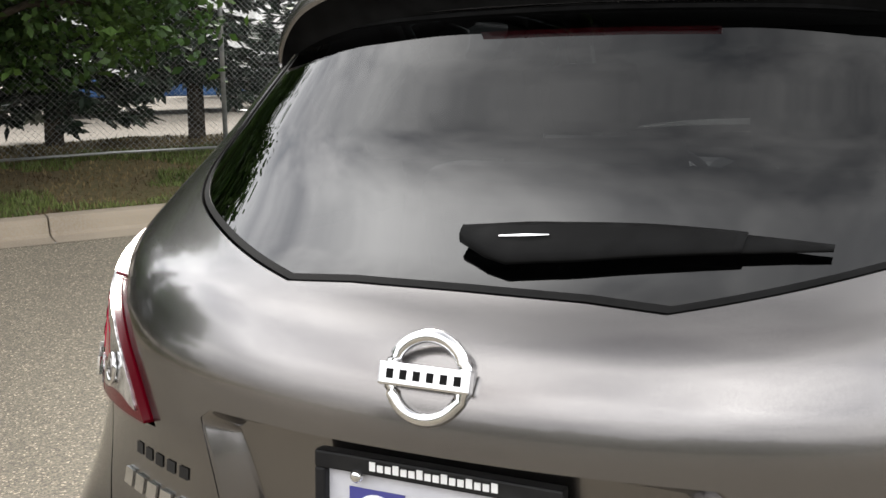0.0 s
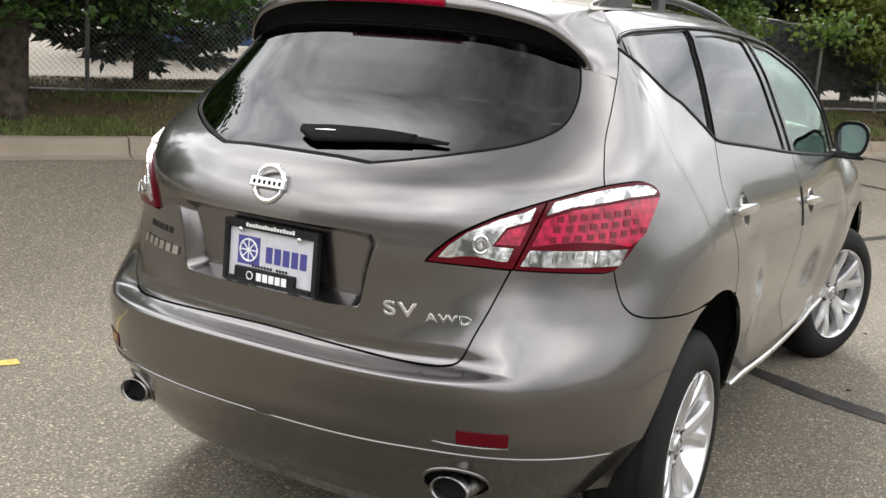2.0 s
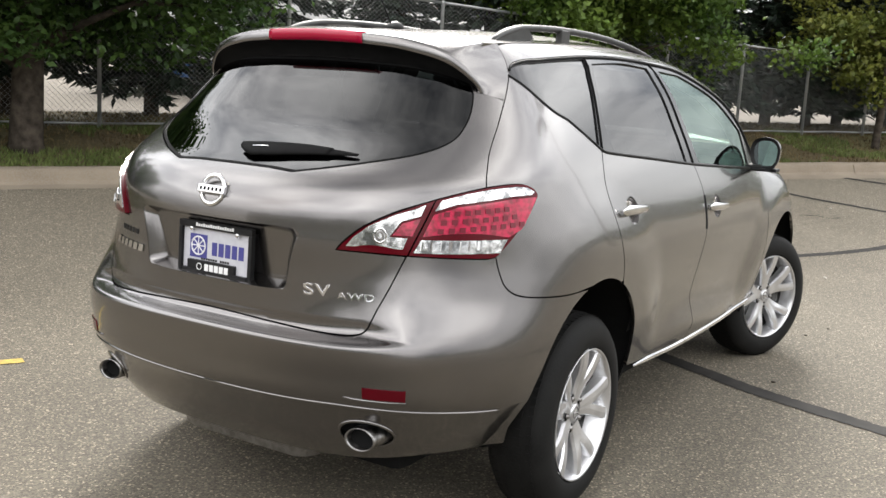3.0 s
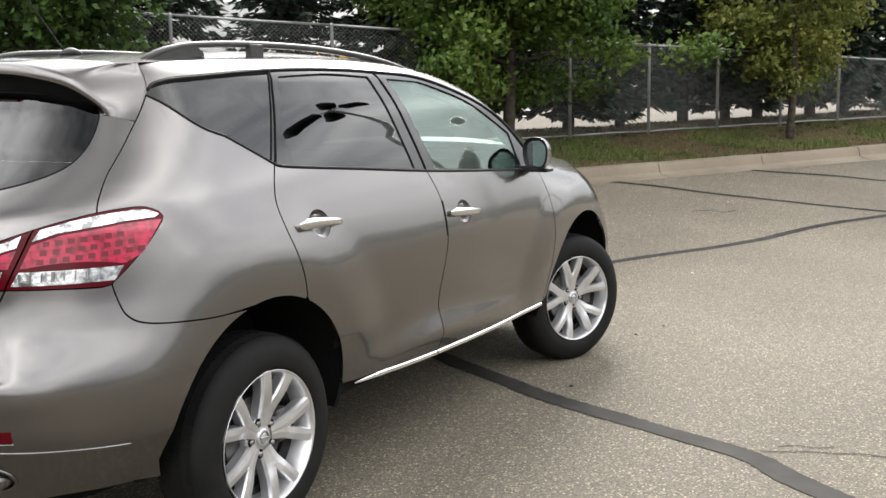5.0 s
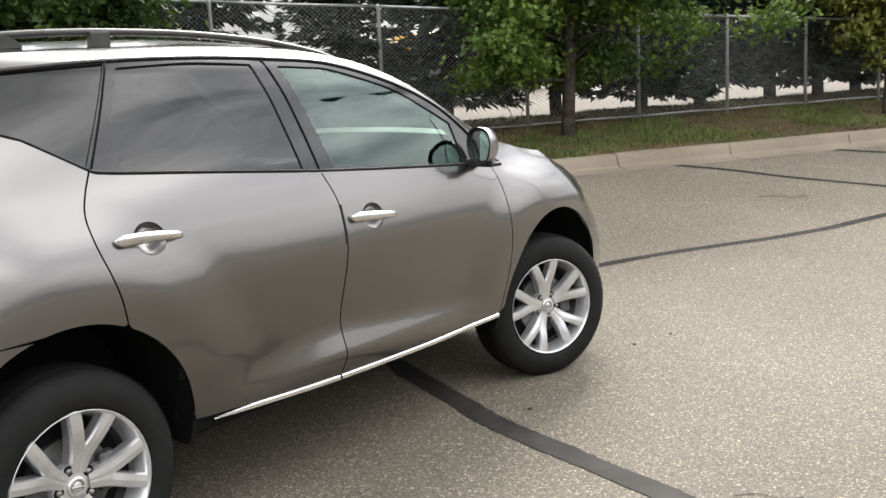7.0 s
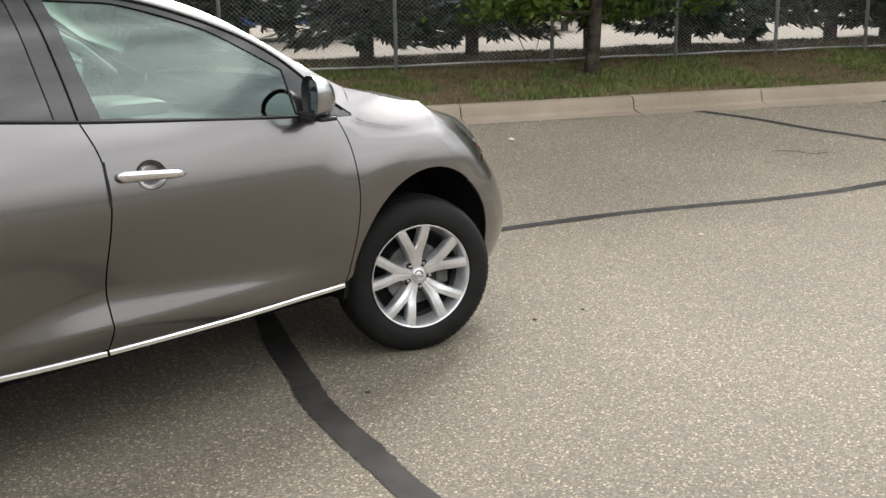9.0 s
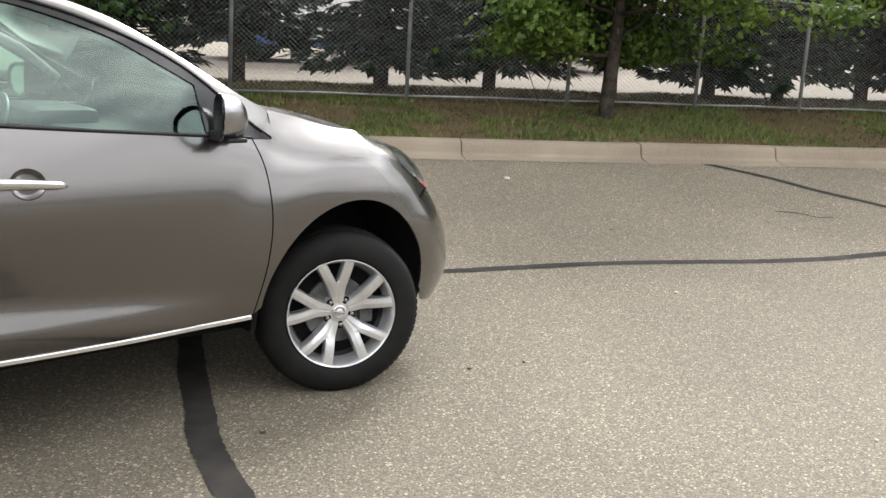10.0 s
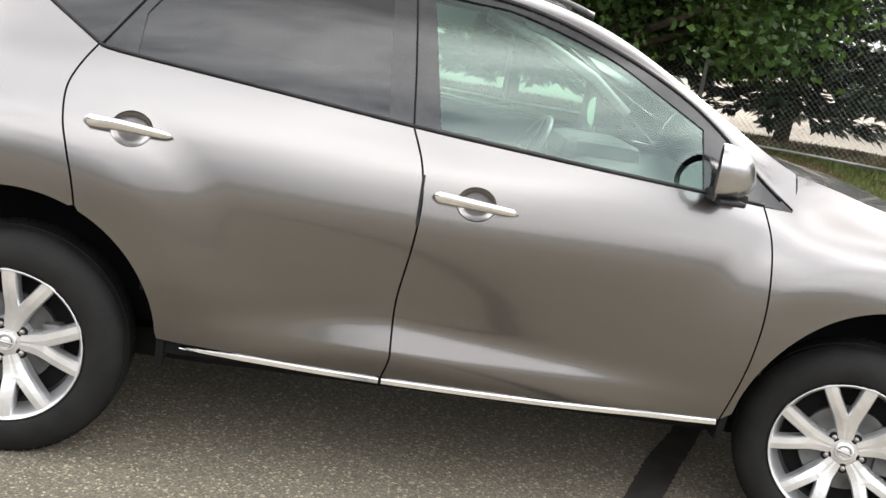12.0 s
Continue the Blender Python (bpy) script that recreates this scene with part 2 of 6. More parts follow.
ROSE_LENS = vary(mat("faded_red_lens", (0.5, 0.14, 0.13), 0.2, 0, 0.5, 0.6), 60, (0.42, 0.1, 0.1), (0.7, 0.3, 0.28), detail=3)
CLEAR_LENS = vary(mat("silver_reflector_lens", (0.7, 0.7, 0.7), 0.16, 0.85, 0.5, 1.0), 30, (0.22, 0.22, 0.22), (0.84, 0.84, 0.84), detail=3, lo=0.4, hi=0.56, bump=0.35, dist=0.004)
PLATE_WHITE = vary(mat("plate_card", (0.62, 0.62, 0.66), 0.5), 30, (0.46, 0.46, 0.5), (0.52, 0.52, 0.55))
PLATE_BLUE = mat("plate_blue", (0.05, 0.05, 0.22), 0.45)
WHITE_PRINT = mat("white_print", (0.75, 0.75, 0.75), 0.5)
LEATHER = vary(mat("black_leather", (0.03, 0.03, 0.032), 0.5), 40, (0.022, 0.022, 0.024), (0.045, 0.044, 0.044), bump=0.2, dist=0.002)
CLOTH = vary(mat("grey_headliner", (0.34, 0.34, 0.33), 0.95), 60, (0.3, 0.3, 0.29), (0.38, 0.38, 0.37))

# ---- mesh helpers ----
def link(name, verts, faces, material, parent=None, label="", smooth=False, m=None):
    me = bpy.data.meshes.new(name)
    me.from_pydata([tuple(v) for v in verts], [], faces)
    me.materials.append(material)
    if smooth:
        me.polygons.foreach_set("use_smooth", [True] * len(me.polygons))
    ob = new(name, me)
    if m is not None:
        ob.matrix_world = m
    ob.parent = parent
    if label:
        tagged(ob, label)
    return ob


def part(name, bm, material, parent=None, label="", smooth=False):
    """Links a bmesh as one mesh object under a thing or a part."""
    me = bpy.data.meshes.new(name)
    bm.normal_update()
    bm.to_mesh(me)
    bm.free()
    me.materials.append(material)
    if smooth:
        me.polygons.foreach_set("use_smooth", [True] * len(me.polygons))
    ob = new(name, me)
    ob.parent = parent
    if label:
        tagged(ob, label)
    return ob


def empty(name, at=(0, 0, 0)):
    ob = new(name)
    ob.empty_display_size = 0.2
    ob.location = at
    return ob


def box(bm, lo, hi, bevel=0.0, m=None):
    """A bevelled block between two corners, added to bm."""
    lo, hi = Vector(lo), Vector(hi)
    r = bmesh.ops.create_cube(bm, size=1, matrix=(m or Matrix()) @ Matrix.Translation((lo + hi) / 2) @ Matrix.Diagonal((*(hi - lo), 1)))
    if bevel:
        edges = {e for v in r["verts"] for e in v.link_edges}
        bmesh.ops.bevel(bm, geom=list(edges), offset=bevel, segments=2, affect="EDGES", profile=0.6)
    return bm


def tube(verts, faces, path, radii, sides=8, closed=False, caps=True):
    """A round tube along a path, added to the lists."""
    path = [Vector(p) for p in path]
    count, base = len(path), len(verts)
    radii = [radii] * count if isinstance(radii, (int, float)) else radii
    ref = Vector((0, 0, 1))
    for i, p in enumerate(path):
        a = path[(i - 1) % count] if closed or i else p
        b = path[(i + 1) % count] if closed or i < count - 1 else p
        d = (b - a).normalized()
        side = d.cross(ref if abs(d.dot(ref)) < 0.95 else Vector((1, 0, 0))).normalized()
        up = side.cross(d)
        for k in range(sides):
            w = 2 * math.pi * k / sides
            verts.append(p + radii[i] * (math.cos(w) * side + math.sin(w) * up))
    for i in range(count if closed else count - 1):
        j = (i + 1) % count
        for k in range(sides):
            q = (k + 1) % sides
            faces.append((base + i * sides + k, base + i * sides + q, base + j * sides + q, base + j * sides + k))
    if caps and not closed:
        faces.append(tuple(base + k for k in range(sides))[::-1])
        faces.append(tuple(base + (count - 1) * sides + k for k in range(sides)))


def lathe(verts, faces, profile, sides=48, m=None):
    """Turns a profile of (radius, along) round the y axis."""
    m = m or Matrix()
    base, n = len(verts), len(profile)
    for k in range(sides):
        w = 2 * math.pi * k / sides
        for r, a in profile:
            verts.append(m @ Vector((r * math.cos(w), a, r * math.sin(w))))
    for k in range(sides):
        q = (k + 1) % sides
        for i in range(n - 1):
            faces.append((base + k * n + i, base + k * n + i + 1, base + q * n + i + 1, base + q * n + i))

# ---- ground, kerb, lawn, fence ----
ALONG, ACROSS = Vector((0.8388, -0.5444, 0)), Vector((0.5444, 0.8388, 0))
KERB = 6.661


def foot(x):
    """Height of the asphalt at the foot of the kerb."""
    return 0.27 + 0.019 * min(max(x, -6), 24)


def lot(x, y):
    """Height of the asphalt: level round the car, rising to the kerb."""
    t = min(1, max(0, (0.5444 * x + 0.8388 * y - KERB + 4.4) / 4.4))
    return foot(x) * t * t * (1.6 - 0.6 * t)


def kp(s, n, z=0.0):
    """A place s metres along the kerb and n metres past its face."""
    return ALONG * s + ACROSS * (KERB + n) + Vector((0, 0, z))


def strip(name, stations, profile, material, label="", parent=None, wobble=0.0):
    """A ribbon along the kerb: its profile is of (n, height above the kerb's foot)."""
    verts, faces, k = [], [], len(profile)
    for s in stations:
        for n, z in profile:
            p = kp(s, n)
            h = lot(p.x, p.y) if z is None else foot(p.x) + z
            lift = wobble * noise.noise(Vector((s * 0.9, n * 0.9, 3))) if wobble else 0
            verts.append(Vector((p.x, p.y, h + lift)))
    for i in range(len(stations) - 1):
        for j in range(k - 1):
            faces.append((i * k + j, i * k + k + j, i * k + k + j + 1, i * k + j + 1))
    return link(name, verts, faces, material, parent, label, smooth=True)


FAR = [-400, -120, -60, -30] + [-20 + 0.8 * i for i in range(61)] + [34, 45, 70, 120, 400]
road = strip("road", FAR, [(n, None) for n in (-400, -80, -30, -14, -9, -6.5, -5, -4.4, -4, -3.5, -3, -2.5, -2, -1.5, -1, -0.6, -0.23)], ASPHALT, "weathered grey asphalt lot with fine aggregate and tar seams")
tagged(road, category="road", kind="structure")

# ---- the car's skin ----
def cubic(keys, x):
    """A smooth curve through (x, value) keys."""
    n = len(keys)
    if x <= keys[0][0]:
        return keys[0][1]
    if x >= keys[-1][0]:
        return keys[-1][1]
    i = 0
    while x > keys[i + 1][0]:
        i += 1
    (x0, v0), (x1, v1) = keys[i], keys[i + 1]
    h = x1 - x0

    def slope(k):
        if k == 0:
            return (keys[1][1] - keys[0][1]) / (keys[1][0] - keys[0][0])
        if k == n - 1:
            return (keys[-1][1] - keys[-2][1]) / (keys[-1][0] - keys[-2][0])
        ha, hb = keys[k][0] - keys[k - 1][0], keys[k + 1][0] - keys[k][0]
        da, db = (keys[k][1] - keys[k - 1][1]) / ha, (keys[k + 1][1] - keys[k][1]) / hb
        return (da * hb + db * ha) / (ha + hb)

    m0, m1, t = slope(i) * h, slope(i + 1) * h, (x - x0) / h
    return v0 * (2 * t**3 - 3 * t**2 + 1) + m0 * (t**3 - 2 * t**2 + t) + v1 * (3 * t**2 - 2 * t**3) + m1 * (t**3 - t**2)


TAIL = [(0.25, -0.8), (0.42, -0.945), (0.535, -1.0), (0.56, -1.018), (0.66, -1.047), (0.735, -1.065), (0.752, -1.068), (0.763, -1.065), (0.769, -1.055), (0.774, -1.031), (0.779, -1.008), (0.786, -1.0), (0.83, -0.999), (0.95, -1.006), (1.08, -1.012), (1.18, -0.988), (1.25, -0.925), (1.31, -0.81), (1.36, -0.715), (1.42, -0.625), (1.48, -0.562), (1.53, -0.515), (1.6, -0.463), (1.75, -0.345)]
CORNER = [(0.66, -1.047), (0.735, -1.064), (0.79, -1.056), (0.86, -1.038), (0.95, -1.022), (1.08, -1.012), (1.18, -0.988)]
NOSE = [(0.2, 3.6), (0.45, 3.76), (0.6, 3.745), (0.75, 3.685), (0.85, 3.645), (0.93, 3.625), (1.0, 3.57), (1.06, 3.46), (1.12, 3.2), (1.2, 2.98), (1.3, 2.95)]
SQUARE = [(0.2, 3.2), (0.55, 3.3), (0.74, 3.1), (0.9, 2.56), (1.2, 2.49), (1.36, 2.9), (1.5, 3.05), (1.75, 3.2)]
ZS = (0.2, 0.41, 0.6, 0.8, 0.95, 1.1, 1.24, 1.4, 1.6, 1.68, 1.75)
XS = (-0.2, 0.6, 1.4, 2.2, 2.8, 3.4)
WIDE = (
    (0.84, 0.89, 0.92, 0.932, 0.935, 0.92, 0.875, 0.79, 0.65, 0.585, 0.50),
    (0.82, 0.885, 0.915, 0.94, 0.948, 0.925, 0.88, 0.81, 0.70, 0.64, 0.53),
    (0.82, 0.89, 0.922, 0.952, 0.957, 0.93, 0.883, 0.815, 0.71, 0.64, 0.53),
    (0.82, 0.885, 0.915, 0.94, 0.94, 0.91, 0.86, 0.80, 0.70, 0.62, 0.52),
    (0.83, 0.885, 0.915, 0.928, 0.92, 0.865, 0.735, 0.64, 0.55, 0.5, 0.45),
    (0.84, 0.88, 0.900, 0.90, 0.87, 0.78, 0.64, 0.56, 0.5, 0.45, 0.4),
)
XC, XF, QR, QF = 0.0, 2.9, 1.55, 1.4
QMAX = QR + XF + QF


def crisp(t):
    """A ramp that starts softly and ends in a tight crease."""
    if t <= 0:
        return 0
    if t < 0.4:
        return t * t / 0.64
    if t < 0.8:
        return 0.25 + (t - 0.4) * 1.25
    return 0.75 + 0.25 * (1 - (max(0, 1.2 - t) / 0.4) ** 2)


def wide(x, z):
    cols = [(xs, cubic(list(zip(ZS, row)), z)) for xs, row in zip(XS, WIDE)]
    w = cubic(cols, x)
    for wx in (0.0, 2.825):
        r = math.hypot(x - wx, z - 0.42)
        w += 0.024 * crisp((0.84 - r) / 0.24) * min(1, max(0, (z - 0.3) / 0.35))
    along = min(1, max(0, (x - 0.4) / 0.8), max(0, (2.46 - x) / 0.7))
    along = along * along * (3 - 2 * along)
    crease = 0.68 - 0.14 * (1 - min(1, max(0, (x - 0.4) / 0.8))) - 0.12 * min(1, max(0, (x - 1.0) / 1.3))
    if x < -0.34:
        # the lower bumper turns under behind the wheel
        w -= 0.4 * max(0, 0.54 - z) * min(1, (-0.34 - x) / 0.16)
    fade = min(1, max(0, (x + 0.1) / 0.6), max(0, (2.44 - x) / 0.24))
    if z > 1.15 and fade > 0:
        # the band over the side windows rolls in towards the roof
        foot_z, head_z = cubic(DLO_TOP, x + QR), cubic(ROOF_EDGE, x + QR)
        w -= 0.024 * fade * min(1.3, max(0, (z - foot_z) / (head_z - foot_z))) ** 2
    hollow = min(1, max(0, (0.98 - z) / 0.3))
    w += (0.05 * crisp((crease - z) / 0.16) - 0.014 * hollow * hollow * (3 - 2 * hollow) - 0.2 * max(0, 0.515 - z)) * max(0, along)
    return w


def skin(q, z):
    """The body's surface: q runs round the plan from the middle of the tail (right side positive), z is the height."""
    side = -1 if q >= 0 else 1
    u = abs(q) - QR
    n = cubic(SQUARE, z)
    if u < 0:
        a = min(1, -u / QR) * math.pi / 2
        tail = cubic(TAIL, z)
        if 0.66 < z < 1.18:
            # the ledge over the bumper dies out towards the corners
            t = min(1, max(0, (abs(q) - 0.45) / 0.3))
            tail += (cubic(CORNER, z) - tail) * t * t * (3 - 2 * t)
        x = XC + (tail - XC) * math.sin(a) ** (2 / n)
        y = wide(x, z) * max(0, math.cos(a)) ** (2 / n)
    elif u <= XF:
        x, y = u, wide(u, z)
    else:
        a = min(1, (u - XF) / QF) * math.pi / 2
        x = XF + (cubic(NOSE, z) - XF) * math.sin(a) ** (2 / n)
        y = wide(x, z) * max(0, math.cos(a)) ** (2 / n)
    return Vector((x, side * y, z))


def spline(points, step=0.02, closed=False):
    """A smooth line through points of a plane."""
    p = [Vector(q).to_2d() for q in points]
    out, n = [], len(p)
    for i in range(n if closed else n - 1):
        a, b, c, d = (p[k % n] if closed else p[min(max(k, 0), n - 1)] for k in (i - 1, i, i + 1, i + 2))
        count = max(1, math.ceil((c - b).length / step))
        for k in range(count):
            t = k / count
            out.append(0.5 * (2 * b + (c - a) * t + (2 * a - 5 * b + 4 * c - d) * t**2 + (3 * b - a - 3 * c + d) * t**3))
    if not closed:
        out.append(p[-1])
    return out


def straight(points, step=0.02):
    out = []
    for a, b in zip(points, points[1:]):
        a, b = Vector(a).to_2d(), Vector(b).to_2d()
        count = max(1, math.ceil((b - a).length / step))
        out += [a.lerp(b, k / count) for k in range(count)]
    return out + [Vector(points[-1]).to_2d()]


def loop(*lines):
    """Joins lines end to end into one ring, without doubled points."""
    out = []
    for line in lines:
        for p in line:
            if not out or (p - out[-1]).length > 0.0015:
                out.append(Vector(p).to_2d())
    while len(out) > 2 and (out[0] - out[-1]).length < 0.0015:
        out.pop()
    area = sum(a.x * b.y - b.x * a.y for a, b in zip(out, out[1:] + out[:1]))
    return out if area > 0 else out[::-1]


def shrink(ring, d):
    """The ring moved inward (counter-clockwise ring) by d."""
    out, n = [], len(ring)
    for i in range(n):
        a, b, c = ring[i - 1], ring[i], ring[(i + 1) % n]
        e, f = (b - a).normalized(), (c - b).normalized()
        m = Vector((-e.y - f.y, e.x + f.x))
        if m.length < 0.3:
            m = Vector((-e.y, e.x)) * 2
        m.normalize()
        out.append(b + m * d / max(0.5, m.dot(Vector((-e.y, e.x)))))
    return out


def inside(ring, pts):
    r = np.array(ring)
    x, y = pts[:, 0], pts[:, 1]
    hit = np.zeros(len(pts), bool)
    for (x0, y0), (x1, y1) in zip(r, np.roll(r, -1, 0)):
        cross = (y0 > y) != (y1 > y)
        if cross.any():
            hit ^= cross & (x < (x1 - x0) * (y - y0) / (y1 - y0 + 1e-12) + x0)
    return hit


def near(ring, pts):
    r = np.array(ring)
    s = np.roll(r, -1, 0) - r
    best = np.full(len(pts), 9.0)
    for a, d in zip(r, s):
        t = np.clip(((pts - a) @ d) / (d @ d + 1e-12), 0, 1)
        best = np.minimum(best, np.hypot(*(pts - a - t[:, None] * d).T))
    return best


def outward(q, z, at):
    h = 0.004
    dq, dz = skin(q + h, z) - skin(q - h, z), skin(q, z + h) - skin(q, z - h)
    n = dq.cross(dz)
    n = n.normalized() if n.length > 1e-12 else Vector((0, 0, 1))
    return n if n.dot(at - Vector((1.2, 0, at.z))) > 0 else -n


from mathutils.geometry import delaunay_2d_cdt


def panel(name, ring, material, parent, holes=(), gap=0.002, depth=0.014, step=0.034, lift=0.0, label="", flip=False, surface=None, fine=()):
    """A sheet of the car's skin within a ring of (q, z), turned in at its edges. flip: the same on the left side. fine: heights with rows of their own."""
    rings = [shrink(ring, gap)] + [shrink(h[::-1], gap) for h in holes]
    flat, loops = [], []
    for r in rings:
        loops.append(list(range(len(flat), len(flat) + len(r))))
        flat += r
    arr = np.array([tuple(p) for p in rings[0]])
    lo, hi = arr.min(0), arr.max(0)
    gx, gy = np.meshgrid(np.arange(lo[0], hi[0] + step, step), np.arange(lo[1], hi[1] + step, step * 0.866))
    gx = gx + (np.arange(gx.shape[0]) % 2)[:, None] * step / 2
    pts = np.stack([gx.ravel(), gy.ravel()], 1)
    if fine:
        pts = pts[(pts[:, 1] < fine[0] - 0.004) | (pts[:, 1] > fine[-1] + 0.004)]
        rows_q = np.arange(lo[0], hi[0], step)
        pts = np.concatenate([pts] + [np.stack([rows_q, np.full(len(rows_q), z)], 1) for z in fine])
    keep = inside(arr, pts)
    for r in rings[1:]:
        keep &= ~inside(np.array([tuple(p) for p in r]), pts)
    pts = pts[keep]
    far = np.full(len(pts), 9.0)
    for r in rings:
        far = np.minimum(far, near([tuple(p) for p in r], pts))
    pts = pts[far > (step * 0.42 if not fine else 0.003)]
    flat += [Vector(p) for p in pts]
    edges = [(l[i], l[(i + 1) % len(l)]) for l in loops for i in range(len(l))]
    co, _, tris, origin, *_ = delaunay_2d_cdt(flat, edges, [], 0, 1e-6)
    mid = np.array([tuple((co[a] + co[b] + co[c]) / 3) for a, b, c in tris])
    good = inside(arr, mid)
    for r in rings[1:]:
        good &= ~inside(np.array([tuple(p) for p in r]), mid)
    sheet = surface or skin
    verts, normals = [], []
    for p in co:
        v = sheet(p.x, p.y)
        n = outward(p.x, p.y, v) if surface is None else surface_normal(sheet, p.x, p.y, v)
        verts.append(v + n * lift)
        normals.append(n)
    faces = [tuple(f) for f, ok in zip(tris, good) if ok]
    if faces:
        a, b, c = faces[len(faces) // 2]
        if (verts[b] - verts[a]).cross(verts[c] - verts[a]).dot(normals[a]) < 0:
            faces = [f[::-1] for f in faces]
    back = {}
    count = {}
    for f in faces:
        for a, b in zip(f, f[1:] + f[:1]):
            count[(a, b)] = count.get((a, b), 0) + 1
    rim = [(a, b) for a, b in count if (b, a) not in count]
    for a, b in rim:
        quad = []
        for i, d in ((b, 0), (a, 0), (a, depth), (b, depth)):
            key = (i, d)
            if key not in back:
                back[key] = len(verts)
                verts.append(verts[i] - normals[i] * d)
                normals.append(None)
            quad.append(back[key])
        faces.append(tuple(quad))
    if flip:
        verts = [Vector((v.x, -v.y, v.z)) for v in verts]
        normals = [n and Vector((n.x, -n.y, n.z)) for n in normals]
        faces = [f[::-1] for f in faces]
    me = bpy.data.meshes.new(name)
    me.from_pydata([tuple(v) for v in verts], [], faces)
    me.materials.append(material)
    me.polygons.foreach_set("use_smooth", [True] * len(me.polygons))
    me.update()
    given = [tuple(n) if n else (0, 0, 0) for n in normals]
    me.normals_split_custom_set_from_vertices(given)
    ob = new(name, me)
    ob.parent = parent
    if label:
        tagged(ob, label)
    return ob


def surface_normal(sheet, u, v, at):
    h = 0.004
    n = (sheet(u + h, v) - sheet(u - h, v)).cross(sheet(u, v + h) - sheet(u, v - h))
    n = n.normalized() if n.length > 1e-12 else Vector((0, 0, 1))
    return n if n.z > 0 else -n


def q_at(x, z):
    """q of the right side at a given x."""
    lo, hi = 0.0, QMAX
    for _ in range(40):
        m = (lo + hi) / 2
        if skin(m, z).x < x:
            lo = m
        else:
            hi = m
    return lo


# ---- the car ----
car = tagged(empty("car"), "grey-brown metallic crossover car with chrome trim parked on asphalt", "car")

# lines of the right side, as (q, z)
HATCH_LOW = [(0, 0.797), (0.15, 0.79), (0.31, 0.783), (0.44, 0.783), (0.5, 0.802), (0.56, 0.862), (0.617, 0.93), (0.684, 1.032)]
LAMP_GAP = [(0.684, 1.032), (0.735, 1.12), (0.785, 1.203)]
LAMP_TOP_IN = [(0.437, 1.042), (0.462, 1.068), (0.53, 1.117), (0.645, 1.166), (0.785, 1.203)]
LAMP_TOP_OUT = [(0.785, 1.203), (0.88, 1.222), (1.0, 1.24), (1.12, 1.248), (1.185, 1.245), (1.22, 1.232)]
LAMP_OUTER = [(1.22, 1.232), (1.236, 1.212), (1.216, 1.188), (1.165, 1.142), (1.09, 1.08), (1.022, 1.027)]
LAMP_LOW_OUT = [(1.022, 1.027), (0.99, 1.02), (0.85, 1.025), (0.684, 1.032)]
LAMP_LOW_IN = [(0.684, 1.032), (0.56, 1.038), (0.437, 1.042)]
HATCH_SIDE = [(1.0, 1.24), (0.985, 1.298), (0.978, 1.35), (1.0, 1.4), (1.05, 1.457), (1.13, 1.52), (1.246, 1.594)]
HATCH_TOP = [(1.246, 1.594), (1.275, 1.63), (1.285, 1.7)]
GLASS = [(0.19, 1.26), (0.41, 1.298), (0.62, 1.335), (0.75, 1.377), (0.812, 1.432), (0.848, 1.48), (0.868, 1.525)]
BUMPER_SIDE = [(1.022, 1.027), (1.04, 0.975), (1.075, 0.925), (1.15, 0.894), (1.33, 0.876), (1.42, 0.872)]
QGLASS_LOW = [(1.246, 1.594), (1.377, 1.552), (1.545, 1.456), (1.742, 1.337)]
DLO_TOP = [(1.246, 1.594), (1.3, 1.628), (1.4, 1.645), (1.62, 1.664), (1.98, 1.688), (2.36, 1.695), (2.72, 1.685), (3.03, 1.66), (3.32, 1.575), (3.61, 1.437), (3.87, 1.238), (3.99, 1.152)]
BELT = [(1.742, 1.337), (1.81, 1.322), (2.2, 1.287), (2.72, 1.24), (3.2, 1.206), (3.66, 1.177), (3.872, 1.163)]
REAR_DOOR_BACK = [(1.742, 1.337), (1.7, 1.27), (1.674, 1.2), (1.68, 1.11), (1.702, 1.03), (1.727, 0.94), (1.742, 0.857)]
B_GAP = [(2.72, 1.24), (2.76, 1.136), (2.776, 1.02), (2.768, 0.88), (2.747, 0.7), (2.75, 0.56), (2.752, 0.5), (2.735, 0.425)]
F_GAP = [(3.872, 1.163), (3.908, 1.06), (3.922, 0.925), (3.926, 0.78), (3.912, 0.6), (3.88, 0.432)]
ROOF_EDGE = [(1.285, 1.7), (1.55, 1.715), (2.05, 1.735), (2.45, 1.738), (2.75, 1.728), (3.05, 1.7), (3.32, 1.625), (3.6, 1.48), (3.87, 1.33), (3.987, 1.276)]
HOOD_EDGE = [(3.987, 1.274), (4.15, 1.24), (4.26, 1.212), (4.4, 1.185), (4.7, 1.16), (5.0, 1.115), (5.3, 1.03), (5.85, 0.95)]
ARCH_R, ARCH_Z = 0.457, 0.43


def arch(x0, a0, a1):
    """The lip of a wheel arch between two angles."""
    out = []
    for k in range(49):
        a = radians(a0 + (a1 - a0) * k / 48)
        x, z = x0 + ARCH_R * math.cos(a), ARCH_Z + ARCH_R * math.sin(a)
        out.append(Vector((q_at(x, z), z)))
    return out


def cup_ring(q, z):
    return [Vector((q + 0.06 * math.cos(2 * math.pi * k / 32), z + 0.05 * math.sin(2 * math.pi * k / 32))) for k in range(32)]


def cut(line, test):
    return [p for p in line if test(p)]


def mirror_ring(half):
    """A ring over both sides from a half that begins and ends in the middle."""
    return loop(half, [Vector((-p.x, p.y)) for p in half[::-1]])


